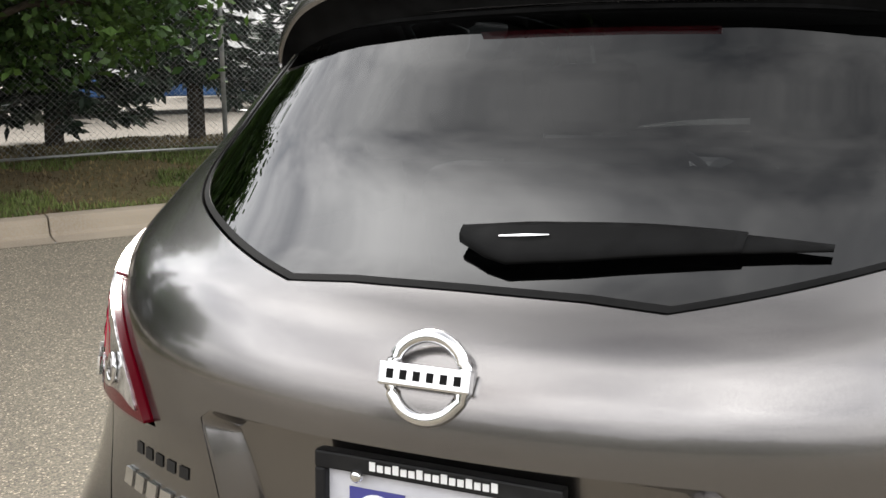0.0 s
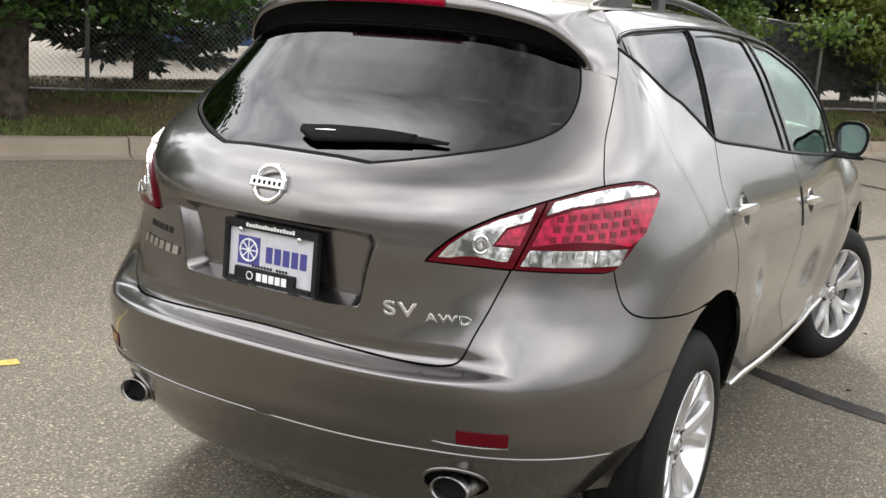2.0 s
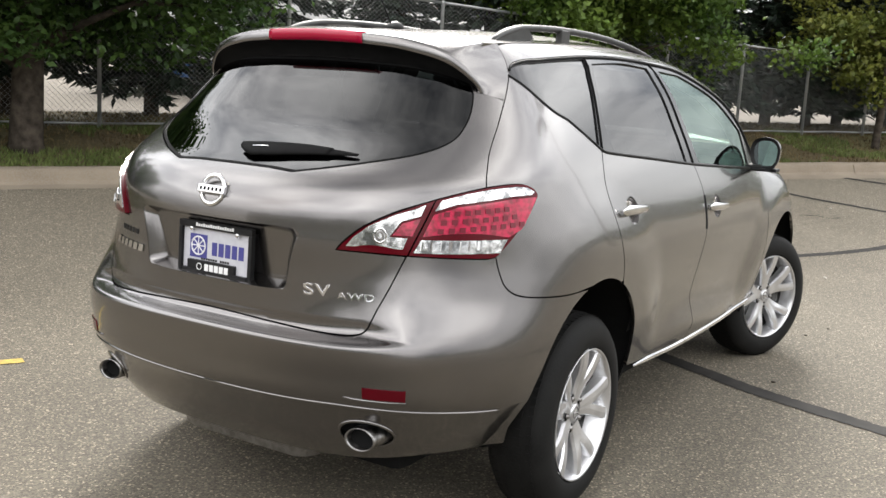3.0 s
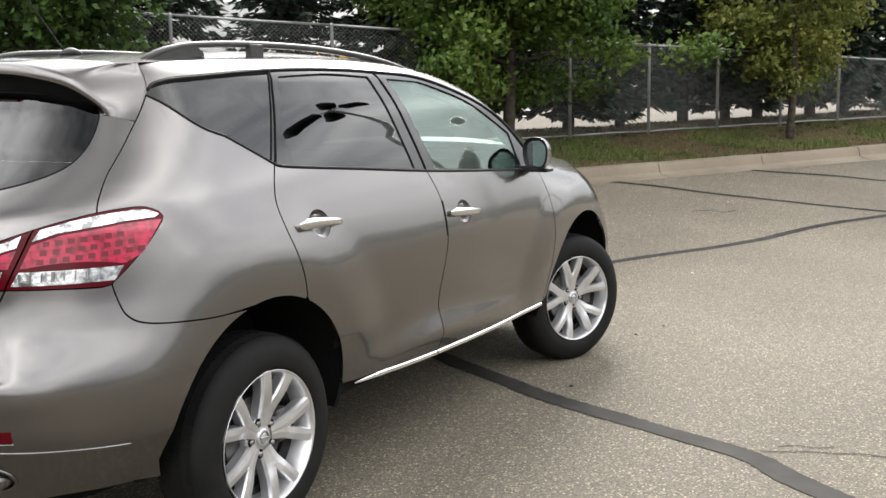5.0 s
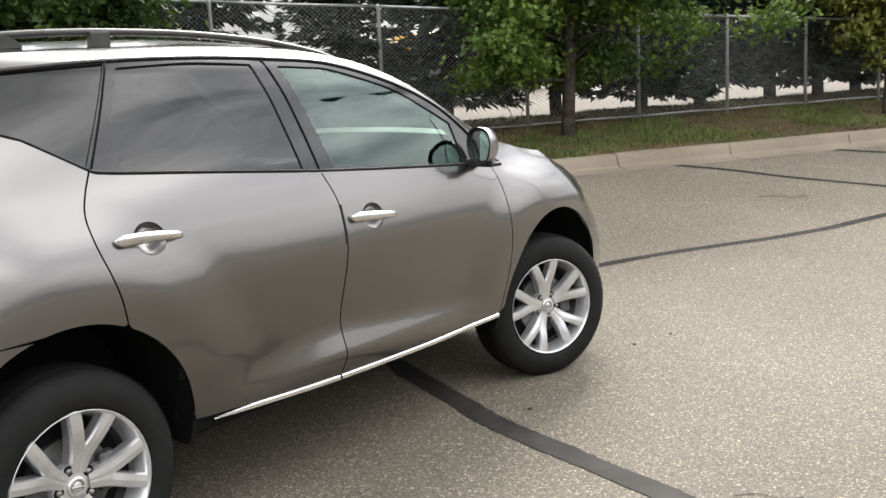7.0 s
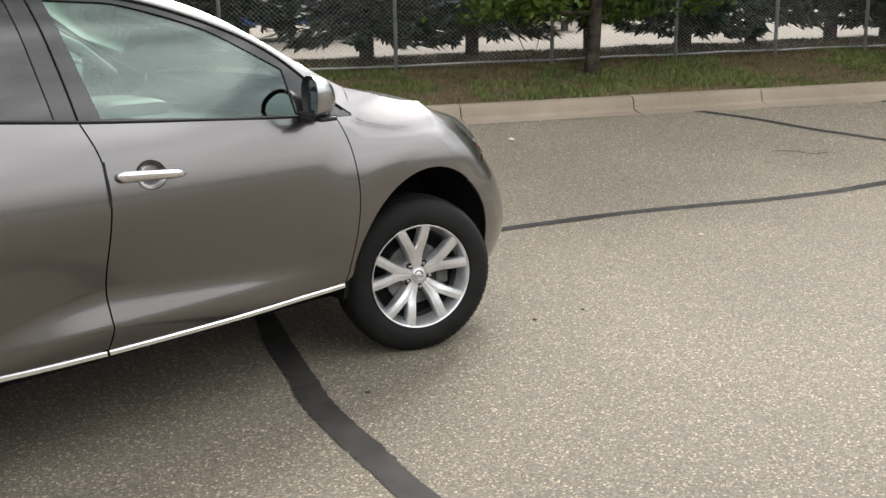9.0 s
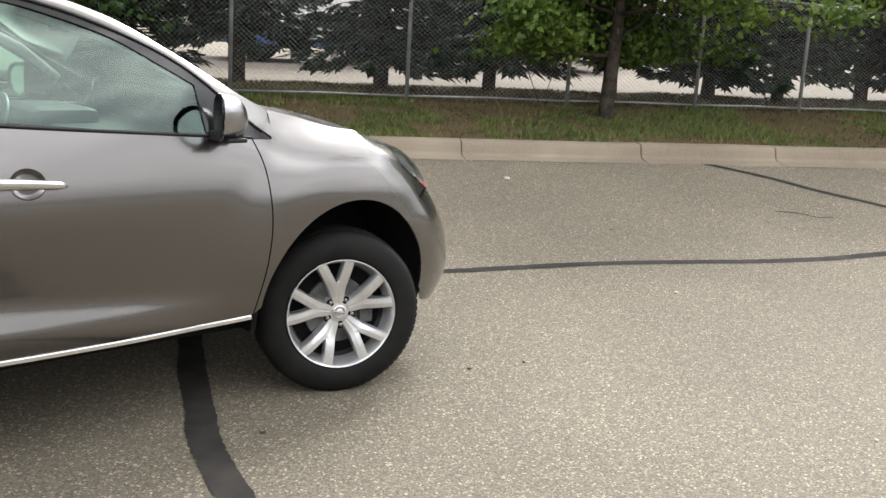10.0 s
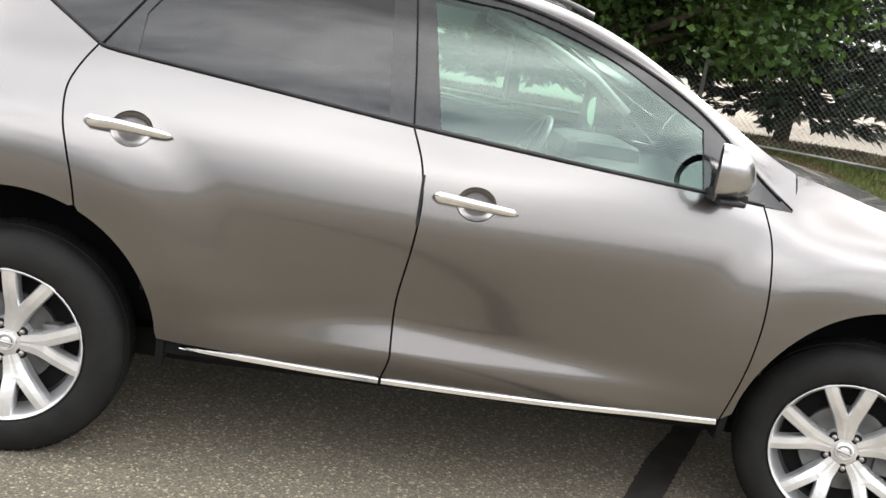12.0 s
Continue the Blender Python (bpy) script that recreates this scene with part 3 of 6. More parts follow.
# tailgate with its glass, recess and lamps
hatch = tagged(empty("tailgate"), "metallic taupe tailgate with wraparound glass")
hatch.parent = car
RECESS = [(0.0, 1.094), (0.2, 1.094), (0.285, 1.092), (0.303, 1.08), (0.29, 1.05), (0.236, 0.915), (0.222, 0.902), (0.15, 0.899), (0.0, 0.899)]
recess_half = straight(RECESS, 0.015)
recess_ring = mirror_ring(recess_half)
glass_half = [Vector((0, 1.266))] + straight([(0, 1.266), (0.1, 1.265), (0.19, 1.26)]) + spline(GLASS) + spline([(0.868, 1.525), (0.86, 1.565), (0.78, 1.592), (0.4, 1.612), (0, 1.622)])
glass_ring = mirror_ring(glass_half)
hatch_half = spline(HATCH_LOW) + spline(LAMP_LOW_IN) + spline(LAMP_TOP_IN) + cut(spline(LAMP_TOP_OUT), lambda p: p.x < 0.999) + spline(HATCH_SIDE) + spline(HATCH_TOP) + [Vector((0.6, 1.7)), Vector((0, 1.7))]
panel("skin", mirror_ring(hatch_half), PAINT, hatch, [glass_ring, recess_ring], gap=0.0032, step=0.02, label="metallic taupe paint")
rear_glass = panel("rear_glass", glass_ring, TINTED, hatch, gap=0.006, depth=0.004, lift=-0.004, label="dark tinted rear glass")
rear_glass.visible_shadow = False
seal = panel("glass_seal", glass_ring, WIPER_BLACK, hatch, [shrink(glass_ring, 0.006)], gap=0.0, depth=0.006, lift=-0.0025, label="black rubber seal")

# the recess for the plate: a tapered well with a flat back
back = []
for p in recess_ring:
    v = skin(p.x, p.y)
    back.append(Vector((-0.952 + 0.016 * (1.09 - v.z) / 0.19, v.y * 0.88, 0.996 + (v.z - 0.996) * 0.84)))
front = [skin(p.x, p.y) + Vector((0.0015, 0, 0)) for p in shrink(recess_ring, -0.0045)]
n = len(front)
rings = [[f.lerp(b, t) + Vector((lip, 0, 0)) for f, b in zip(front, back)] for t, lip in ((0, 0), (0.06, -0.002), (0.16, -0.003), (0.5, -0.001), (0.86, 0), (0.95, 0.003), (1, 0.004))]
faces = [(k * n + i, k * n + (i + 1) % n, k * n + n + (i + 1) % n, k * n + n + i) for k in range(len(rings) - 1) for i in range(n)]
link("plate_recess", sum(rings, []), faces, PAINT, hatch, smooth=True)
link("recess_back", [p + Vector((0.0039, 0, 0)) for p in back], [tuple(range(n))], PAINT, hatch)

# hidden inner shell, so that the gaps between panels look dark
def shell(name, q0, q1, z0, z1, nq, nz, inset, keep=lambda v: True):
    verts, faces = [], []
    for i in range(nq + 1):
        for j in range(nz + 1):
            q, z = q0 + (q1 - q0) * i / nq, z0 + (z1 - z0) * j / nz
            v = skin(q, z)
            verts.append(v - outward(q, z, v) * inset)
    for i in range(nq):
        for j in range(nz):
            f = (i * (nz + 1) + j, (i + 1) * (nz + 1) + j, (i + 1) * (nz + 1) + j + 1, i * (nz + 1) + j + 1)
            if keep(sum((verts[k] for k in f), Vector()) / 4):
                faces.append(f)
    return link(name, verts, faces, DARK, car, smooth=True)


def solid(v):
    clear = all(math.hypot(v.x - wx, v.z - ARCH_Z) > ARCH_R + 0.02 for wx in (0.0, 2.825))
    tail_glass = v.z > 1.24 and v.x < -0.2 and abs(v.y) < 0.66
    well = abs(v.y) < 0.42 and v.x < -0.7 and 0.85 < v.z < 1.14
    return clear and not tail_glass and not well and (v.z < 1.15 or v.x < -0.2)


shell("inner_shell", -QMAX, QMAX, 0.39, 1.62, 150, 34, 0.022, solid)

# lamps
for left in (False, True):
    lamp_in = tagged(empty("tailgate_lamp"), "clear and red wedge-shaped tailgate lamp")
    lamp_in.parent = hatch
    ring = loop(spline(LAMP_TOP_IN), spline(LAMP_GAP[::-1]), spline(LAMP_LOW_IN))
    panel("lens", ring, DEEP_RED, lamp_in, gap=0.003, depth=0.03, step=0.02, lift=0.013, flip=left)
    lamp = tagged(empty("tail_lamp"), "red and clear wraparound tail lamp")
    lamp.parent = car
    ring_out = loop(spline(LAMP_TOP_OUT), spline(LAMP_OUTER), spline(LAMP_LOW_OUT), spline(LAMP_GAP))
    panel("lens", ring_out, DEEP_RED, lamp, gap=0.003, depth=0.03, step=0.02, lift=0.013, flip=left)
    for name, pts, m, owner in (
        ("silver_strip", [(0.778, 1.168), (0.807, 1.2), (0.9, 1.218), (1.008, 1.232), (1.13, 1.239), (1.185, 1.235), (1.218, 1.22), (1.2, 1.211), (1.1, 1.208), (1.005, 1.199), (0.868, 1.187)], CLEAR_LENS, lamp),
        ("red_lens", [(0.735, 1.091), (0.776, 1.16), (0.868, 1.181), (1.004, 1.193), (1.1, 1.202), (1.205, 1.205), (1.224, 1.204), (1.2, 1.18), (1.128, 1.108), (1.07, 1.085)], RED_LENS, lamp),
        ("clear_band", [(0.732, 1.083), (0.9, 1.081), (1.065, 1.08), (1.03, 1.037), (0.85, 1.038), (0.703, 1.042)], CLEAR_LENS, lamp),
        ("clear_lens", [(0.47, 1.056), (0.5, 1.088), (0.549, 1.122), (0.64, 1.157), (0.748, 1.186), (0.73, 1.153), (0.66, 1.136), (0.622, 1.09), (0.684, 1.087), (0.668, 1.052)], CLEAR_LENS, lamp_in),
        ("red_wedge", [(0.629, 1.094), (0.663, 1.131), (0.731, 1.148), (0.7, 1.092)], RED_LENS, lamp_in),
    ):
        panel(name, loop(straight(pts, 0.015), [Vector(pts[0])]), m, owner, gap=0.001, depth=0.003, step=0.02, lift=0.0155, flip=left)
    # the round reflector of the inner lamp and the ribs of the clear band
    sg = -1 if left else 1

    def on_lens(q, z, off):
        v = skin(sg * q, z)
        return v + outward(sg * q, z, v) * (off + 0.009)

    for name, r, t_, m in (("reflector_rim", 0.021, 0.0035, CHROME), ("bulb_ring", 0.011, 0.004, DISC)):
        bv, bf = [], []
        tube(bv, bf, [on_lens(0.588 + r * math.cos(2 * math.pi * k / 24), 1.093 + r * math.sin(2 * math.pi * k / 24), 0.0105) for k in range(24)], t_, 6, closed=True)
        link(name, bv, bf, m, lamp_in, smooth=True)
    for k in range(7):
        q = 0.735 + 0.035 * k
        bv, bf = [], []
        tube(bv, bf, [on_lens(q - 0.004, 1.05, 0.0095), on_lens(q, 1.078, 0.0095)], 0.0022 if k % 3 else 0.005, 6)
        link("rib", bv, bf, DISC if k % 2 else CHROME, lamp)
    # rows of small dark emitters behind the red lens
    bv, bf = [], []
    for row in range(3):
        for k in range(9 - row):
            q, z = 0.8 + 0.041 * k + 0.012 * row, 1.108 + 0.026 * row + 0.002 * k
            base = len(bv)
            bv += [on_lens(q + dq, z + dz, off) for off in (0.0072, 0.0084) for dq, dz in ((-0.011, -0.0075), (0.011, -0.0075), (0.013, 0.0075), (-0.009, 0.0075))]
            bf += [tuple(base + i for i in quad) for quad in ((4, 5, 6, 7), (0, 1, 5, 4), (1, 2, 6, 5), (2, 3, 7, 6), (3, 0, 4, 7))]
    tagged(link("emitter_grid", bv, bf, EMITTER_RED, lamp), "grid of dark red emitters", kind="stuff")

# rear bumper, with lower crease, reflectors and tailpipes
bumper = tagged(empty("rear_bumper"), "metallic taupe rear bumper")
bumper.parent = car
rear_arch_back = arch(0.0, 180, 90)
low = Vector((rear_arch_back[0].x, 0.36))
bumper_half = [Vector((0, 0.34))] + straight([(0, 0.34), (0.5, 0.35), (0.85, 0.37), tuple(low)], 0.03) + cut(rear_arch_back, lambda p: p.y < 0.872) + cut(spline(BUMPER_SIDE)[::-1], lambda p: True)[2:] + spline(LAMP_LOW_OUT) + spline(HATCH_LOW[::-1])
def q_across(y, z):
    """q at a distance y from the middle of the tail."""
    lo, hi = 0.0, QR
    for _ in range(40):
        m = (lo + hi) / 2
        if abs(skin(m, z).y) < y:
            lo = m
        else:
            hi = m
    return lo


def pipe_ring(s):
    return [Vector((s * q_across(0.565 + 0.078 * math.cos(a), 0.462 + 0.05 * math.sin(a)), 0.462 + 0.05 * math.sin(a))) for a in (2 * math.pi * k / 36 for k in range(36))]


def ccw(ring):
    area = sum(a.x * b.y - b.x * a.y for a, b in zip(ring, ring[1:] + ring[:1]))
    return ring if area > 0 else ring[::-1]


panel("bumper_skin", mirror_ring(bumper_half), PAINT, bumper, [ccw(pipe_ring(1)), ccw(pipe_ring(-1))], gap=0.002, step=0.016, depth=0.05, fine=(0.735, 0.744, 0.751, 0.757, 0.761, 0.764, 0.767, 0.77, 0.773, 0.776, 0.779, 0.783, 0.788))
for s in (-1, 1):
    cv, cf = [], []
    tube(cv, cf, [skin(p.x, p.y) for p in pipe_ring(s)], 0.006, 8, closed=True)
    link("pipe_surround", cv, cf, PAINT, bumper, smooth=True)
for left in (False, True):
    crease = [(0.0, 0.556), (0.25, 0.566), (0.45, 0.568), (0.85, 0.548), (1.13, 0.53)]
    cv, cf = [], []
    tube(cv, cf, [skin(-p.x if left else p.x, p.y) for p in spline(crease, 0.04)], 0.005, 8)
    link("crease", cv, cf, PAINT, bumper, smooth=True)
    panel("reflector", loop(straight([(0.5, 0.6), (0.688, 0.593), (0.69, 0.631), (0.5, 0.638), (0.5, 0.6)], 0.02)), DEEP_RED, bumper, gap=0.001, depth=0.01, step=0.02, lift=0.003, flip=left, label="red bumper reflector")
    cv, cf = [], []
    tube(cv, cf, [skin(-p[0] if left else p[0], p[1]) for p in ((0.42, 0.601), (0.46, 0.596), (0.5, 0.594), (0.6, 0.59), (0.69, 0.588))], [0.002, 0.005, 0.005, 0.005, 0.004], 8)
    link("reflector_lip", cv, cf, PAINT, bumper, smooth=True)
    s = 1 if left else -1
    tv, tf = [], []
    lathe(tv, tf, [(0.038, 0.26), (0.038, 0.01), (0.042, 0.0), (0.044, 0.01), (0.044, 0.26)], 36, Matrix.Translation((-0.925, s * 0.565, 0.452)) @ Euler((0, radians(-6), radians(-90))).to_matrix().to_4x4() @ Matrix.Diagonal((1.3, 1, 0.86, 1)))
    pipe = link("tailpipe", tv, tf, WORN_CHROME, car, "oval chrome tailpipe tip", smooth=True)
    tv, tf = [], []
    lathe(tv, tf, [(0.0, 0.03), (0.038, 0.03)], 24, Matrix.Translation((-0.925, s * 0.565, 0.452)) @ Euler((0, radians(-6), radians(-90))).to_matrix().to_4x4() @ Matrix.Diagonal((1.3, 1, 0.86, 1)))
    link("pipe_bore", tv, tf, DARK, pipe)

# sides
for left in (False, True):
    side = tagged(empty("body_side"), "metallic taupe quarter panel and roof side")
    side.parent = car
    rear_arch_front = cut(arch(0.0, 90, 0), lambda p: True)
    top = spline(ROOF_EDGE, 0.03)
    dlo = spline(DLO_TOP, 0.03)
    outer = loop(spline(HATCH_SIDE), spline(HATCH_TOP), top, [Vector((3.99, 1.2))], dlo[::-1], spline(QGLASS_LOW), spline(REAR_DOOR_BACK),
                 cut(rear_arch_front, lambda p: p.x < 1.735)[::-1], cut(rear_arch_back, lambda p: p.y > 0.876)[::-1], spline(BUMPER_SIDE)[::-1], spline(LAMP_OUTER)[::-1], cut(spline(LAMP_TOP_OUT), lambda p: p.x > 1.001)[::-1])
    panel("quarter_skin", outer, PAINT, side, gap=0.003, step=0.03 if left else 0.017, flip=left)
    # doors
    belt = spline(BELT)
    rear = tagged(empty("rear_door"), "metallic taupe rear door with chrome handle")
    rear.parent = car
    sill_line = [(2.735, 0.428), (2.4, 0.43), (2.085, 0.445), (2.013, 0.452)]
    ring = loop(cut(belt, lambda p: p.x <= 2.72), spline(B_GAP), straight(sill_line), cut(arch(0.0, 90, 0), lambda p: p.x > 1.745 and p.y > 0.46)[::-1], spline(REAR_DOOR_BACK)[::-1])
    panel("door_skin", ring, PAINT, rear, [cup_ring(1.881, 1.108)], gap=0.0032, step=0.03 if left else 0.017, flip=left)
    fore = tagged(empty("front_door"), "metallic taupe front door with chrome handle")
    fore.parent = car
    ring = loop(cut(belt, lambda p: p.x >= 2.72), spline(F_GAP), straight([(3.88, 0.432), (3.3, 0.424), (2.735, 0.425)]), spline(B_GAP)[::-1])
    panel("door_skin", ring, PAINT, fore, [cup_ring(2.945, 1.04)], gap=0.0032, step=0.03 if left else 0.017, flip=left)
    # black window frames and panes
    frame_ring = loop(dlo, [Vector((3.93, 1.158))], belt[::-1], spline(QGLASS_LOW)[::-1])
    q_pane = loop(straight([(1.275, 1.596), (1.32, 1.626)]), spline([(1.32, 1.626), (1.42, 1.637), (1.62, 1.655), (1.965, 1.676)]), straight([(1.965, 1.676), (1.738, 1.35)]), spline([(1.738, 1.35), (1.56, 1.457), (1.39, 1.556), (1.275, 1.596)]))
    r_pane = loop(straight([(1.86, 1.327), (1.865, 1.45), (2.005, 1.66)]), spline([(2.005, 1.66), (2.2, 1.67), (2.36, 1.673), (2.6, 1.662)]), straight([(2.6, 1.662), (2.638, 1.26)]), straight([(2.638, 1.26), (2.2, 1.3), (1.86, 1.327)]))
    f_pane = loop(spline([(2.735, 1.652), (2.88, 1.645), (3.03, 1.63), (3.3, 1.547), (3.5, 1.445), (3.64, 1.37)]), straight([(3.64, 1.37), (3.662, 1.19)]), straight([(3.662, 1.19), (3.2, 1.219), (2.805, 1.25)]), straight([(2.805, 1.25), (2.735, 1.652)]))
    panel("frame", frame_ring, GLOSS_BLACK, side, [q_pane, r_pane, f_pane], gap=0.0015, depth=0.01, lift=-0.003, flip=left, label="gloss black window surround")
    for name, pane, m, lab in (("quarter_glass", q_pane, TINTED, "dark privacy glass"), ("rear_door_glass", r_pane, TINTED, "dark privacy glass"), ("front_door_glass", f_pane, CLEAR, "green-tinted glass")):
        ob = panel(name, pane, m, side, gap=-0.004, depth=0.003, lift=-0.009, flip=left, label=lab)
        ob.visible_shadow = False
    sg = -1 if left else 1
    # dividing seams on the black frame, and the belt moulding
    for name, pts, r, m in (("belt_moulding", [p + Vector((0, 0.004)) for p in belt], 0.006, BLACK), ("pillar_seam", straight([(2.72, 1.24), (2.705, 1.4), (2.672, 1.682)], 0.05), 0.003, DARK), ("pillar_seam", straight([(1.752, 1.34), (1.98, 1.685)], 0.05), 0.003, DARK),
                            ("quarter_moulding", [p + Vector((0, 0.003)) for p in spline(QGLASS_LOW)], 0.005, BLACK), ("frame_moulding", [p + Vector((0, -0.004)) for p in dlo[2:-3]], 0.005, BLACK)):
        tv, tf = [], []
        tube(tv, tf, [skin(sg * p.x, p.y) for p in pts], r, 6)
        link(name, tv, tf, m, side, smooth=True)
    # rubber strip on the rear edge of the front door
    tv, tf = [], []
    tube(tv, tf, [skin(sg * 2.771, z) for z in (1.105, 1.05, 1.0, 0.95)], 0.0055, 6)
    link("edge_guard", tv, tf, BLACK, fore)
    # chrome sill strip: a shallow wedge section along the foot of each door
    for owner, pts in ((rear, [(2.09, 0.437), (2.25, 0.428), (2.5, 0.42), (2.73, 0.416)]), (fore, [(2.74, 0.416), (3.1, 0.414), (3.5, 0.417), (3.87, 0.425)])):
        line, verts, faces = spline(pts, 0.05), [], []
        for i, p in enumerate(line):
            v = skin(sg * p.x, p.y)
            o = outward(sg * p.x, p.y, v)
            h = 0.011 if owner is fore else 0.003 + 0.008 * min(1, i / 5)
            for dz, do in ((h, 0.0), (h * 0.6, 0.008), (-h * 0.5, 0.009), (-h, 0.002)):
                verts.append(v + o * do + Vector((0, 0, dz)))
        for i in range(len(line) - 1):
            for k in range(3):
                faces.append((i * 4 + k, i * 4 + k + 1, i * 4 + 5 + k, i * 4 + 4 + k))
        link("sill_strip", verts, faces, CHROME, owner, "chrome sill strip")
    # dark sill below
    sill_ring = loop(straight([(2.03, 0.43), (2.4, 0.412), (2.735, 0.408), (3.3, 0.406), (3.89, 0.415)]), straight([(3.89, 0.415), (3.9, 0.37), (2.03, 0.37), (2.03, 0.43)]))
    panel("sill", sill_ring, BLACK, side, gap=0, lift=-0.12, depth=0.02, flip=left, label="black plastic sill")
    # handles in their cups
    for owner, x0, z0, x1, z1 in ((rear, 1.742, 1.112, 2.006, 1.1), (fore, 2.806, 1.046, 3.078, 1.028)):
        verts, faces = [], []
        steps = 14
        for i in range(steps + 1):
            t = i / steps
            q, z = x0 + (x1 - x0) * t, z0 + (z1 - z0) * t
            v = skin(sg * q, z)
            o = outward(sg * q, z, v)
            grip = min(1, t / 0.06, (1 - t) / 0.1) ** 0.5 if 0 < t < 1 else 0.0
            h = (0.021 - 0.007 * t) * max(grip, 0.35)
            off = 0.012 + 0.022 * math.sin(math.pi * min(1, max(0, t))) ** 0.6
            for k in range(10):
                w = 2 * math.pi * k / 10
                verts.append(v + o * (off + 0.009 * math.cos(w) * max(grip, 0.2)) + Vector((0, 0, h * math.sin(w))))
        for i in range(steps):
            for k in range(10):
                j = (k + 1) % 10
                faces.append((i * 10 + k, i * 10 + j, i * 10 + 10 + j, i * 10 + 10 + k))
        faces += [tuple(range(10))[::-1], tuple(range(steps * 10, steps * 10 + 10))]
        link("handle", verts, faces, CHROME, owner, "chrome pull handle", smooth=True)
        # the hand cup: a shallow round hollow, dark above where it turns in
        cq, cz = x0 + 0.139, z0 - 0.005
        verts, faces = [], []
        for r in range(7):
            for k in range(28):
                w = 2 * math.pi * k / 28
                e = r / 6 * 1.03
                q, z = cq + 0.06 * e * math.cos(w), cz + 0.05 * e * math.sin(w)
                v = skin(sg * q, z)
                verts.append(v - outward(sg * q, z, v) * (0.002 + 0.0175 * max(0, 1 - (r / 6) ** 2) ** 0.5))
        for r in range(6):
            for k in range(28):
                j = (k + 1) % 28
                faces.append((r * 28 + k, r * 28 + j, r * 28 + 28 + j, r * 28 + 28 + k))
        link("hand_cup", verts, faces, PAINT, owner, smooth=True)

# front wings, bumper, lamps, bonnet
for left in (False, True):
    wing = tagged(empty("front_wing"), "metallic taupe front wing")
    wing.parent = car
    fa = arch(2.825, 180, 0)
    hood = spline(HOOD_EDGE, 0.04)
    ring = loop(spline(F_GAP), cut(fa, lambda p: p.y > 0.44 and p.x < 4.72), straight([tuple(cut(fa, lambda p: p.y > 0.44 and p.x < 4.72)[-1]), (4.8, 0.864), (4.965, 0.888), (4.835, 0.945), (4.785, 0.978), (4.74, 1.02), (4.795, 1.058), (4.965, 1.108)]), cut(hood, lambda p: p.x < 4.95)[::-1], [Vector((3.99, 1.23)), Vector((3.97, 1.158))])
    panel("wing_skin", ring, PAINT, wing, gap=0.003, step=0.03 if left else 0.017, flip=left)
    lamp_low = [(4.98, 1.108), (4.805, 1.056), (4.748, 1.02), (4.792, 0.978), (4.842, 0.945), (4.975, 0.882), (5.25, 0.845), (5.4, 0.86), (5.42, 0.95)]
    head = panel("headlamp", loop(straight(lamp_low, 0.03), cut(hood, lambda p: 5.0 < p.x < 5.42)[::-1]), SMOKED_LENS, car, gap=0.003, lift=0.003, step=0.02, flip=left, label="smoked clear headlamp with a bright reflector")
    panel("reflector", loop(straight([(4.845, 0.957), (4.9, 0.962), (5.02, 0.935), (5.0, 0.917), (4.9, 0.936), (4.845, 0.957)], 0.015)), CLEAR_LENS, head, gap=0.001, depth=0.003, lift=0.006, step=0.015, flip=left)
    panel("side_marker", loop(straight([(4.872, 0.932), (5.0, 0.909), (5.08, 0.9), (5.05, 0.874), (4.985, 0.887), (4.9, 0.918), (4.872, 0.932)], 0.015)), ROSE_LENS, head, gap=0.001, depth=0.003, lift=0.006, step=0.015, flip=left, label="faded red side marker lens")
front_half = [Vector((5.85, 0.3))] + straight([(5.85, 0.3), (5.3, 0.3), (4.8, 0.34)], 0.04) + cut(arch(2.825, 0, 60), lambda p: p.y < 0.8 and p.y > 0.42) + straight([(4.8, 0.858), (4.97, 0.877), (5.25, 0.839), (5.41, 0.856), (5.43, 0.94)], 0.03) + cut(hood, lambda p: p.x > 5.44)
front_ring = loop(front_half)
for left in (False, True):
    panel("front_bumper", front_ring, PAINT, car, gap=0.0, step=0.04, flip=left, label="metallic taupe front bumper")


def bridge(line, nose, crown, rows=12):
    """A sheet between a line on the right side and its mirror image, with its crown at either end."""
    verts, faces = [], []
    for i, p in enumerate(line):
        v = skin(p.x, p.y)
        swell = crown[0] + (crown[1] - crown[0]) * i / (len(line) - 1)
        for k in range(rows + 1):
            s = -1 + 2 * k / rows
            verts.append(Vector((v.x + nose * (1 - s * s), v.y * -s, v.z + swell * (1 - abs(s) ** 2.4))))
    n = rows + 1
    for i in range(len(line) - 1):
        for k in range(rows):
            faces.append((i * n + k, i * n + k + 1, i * n + n + k + 1, i * n + n + k))
    return verts, faces


v, f = bridge([p - Vector((0, 0.003)) for p in hood], 0.0, (0.036, 0.062), 16)
link("bonnet", v, f, PAINT, car, "metallic taupe bonnet", smooth=True)


def roof_sheet(x, s):
    """The roof panel: x along the car, s across from -1 to 1 of its width."""
    line = [(p[0] - QR, p[1]) for p in ROOF_EDGE]
    z = cubic(line, x)
    w = wide(x, z)
    top = cubic([(-0.5, 0.025), (0, 0.035), (0.6, 0.04), (1.6, 0.04), (2.5, 0.06)], x)
    return Vector((x, w * s, z + top * (1 - abs(s) ** 3.2)))


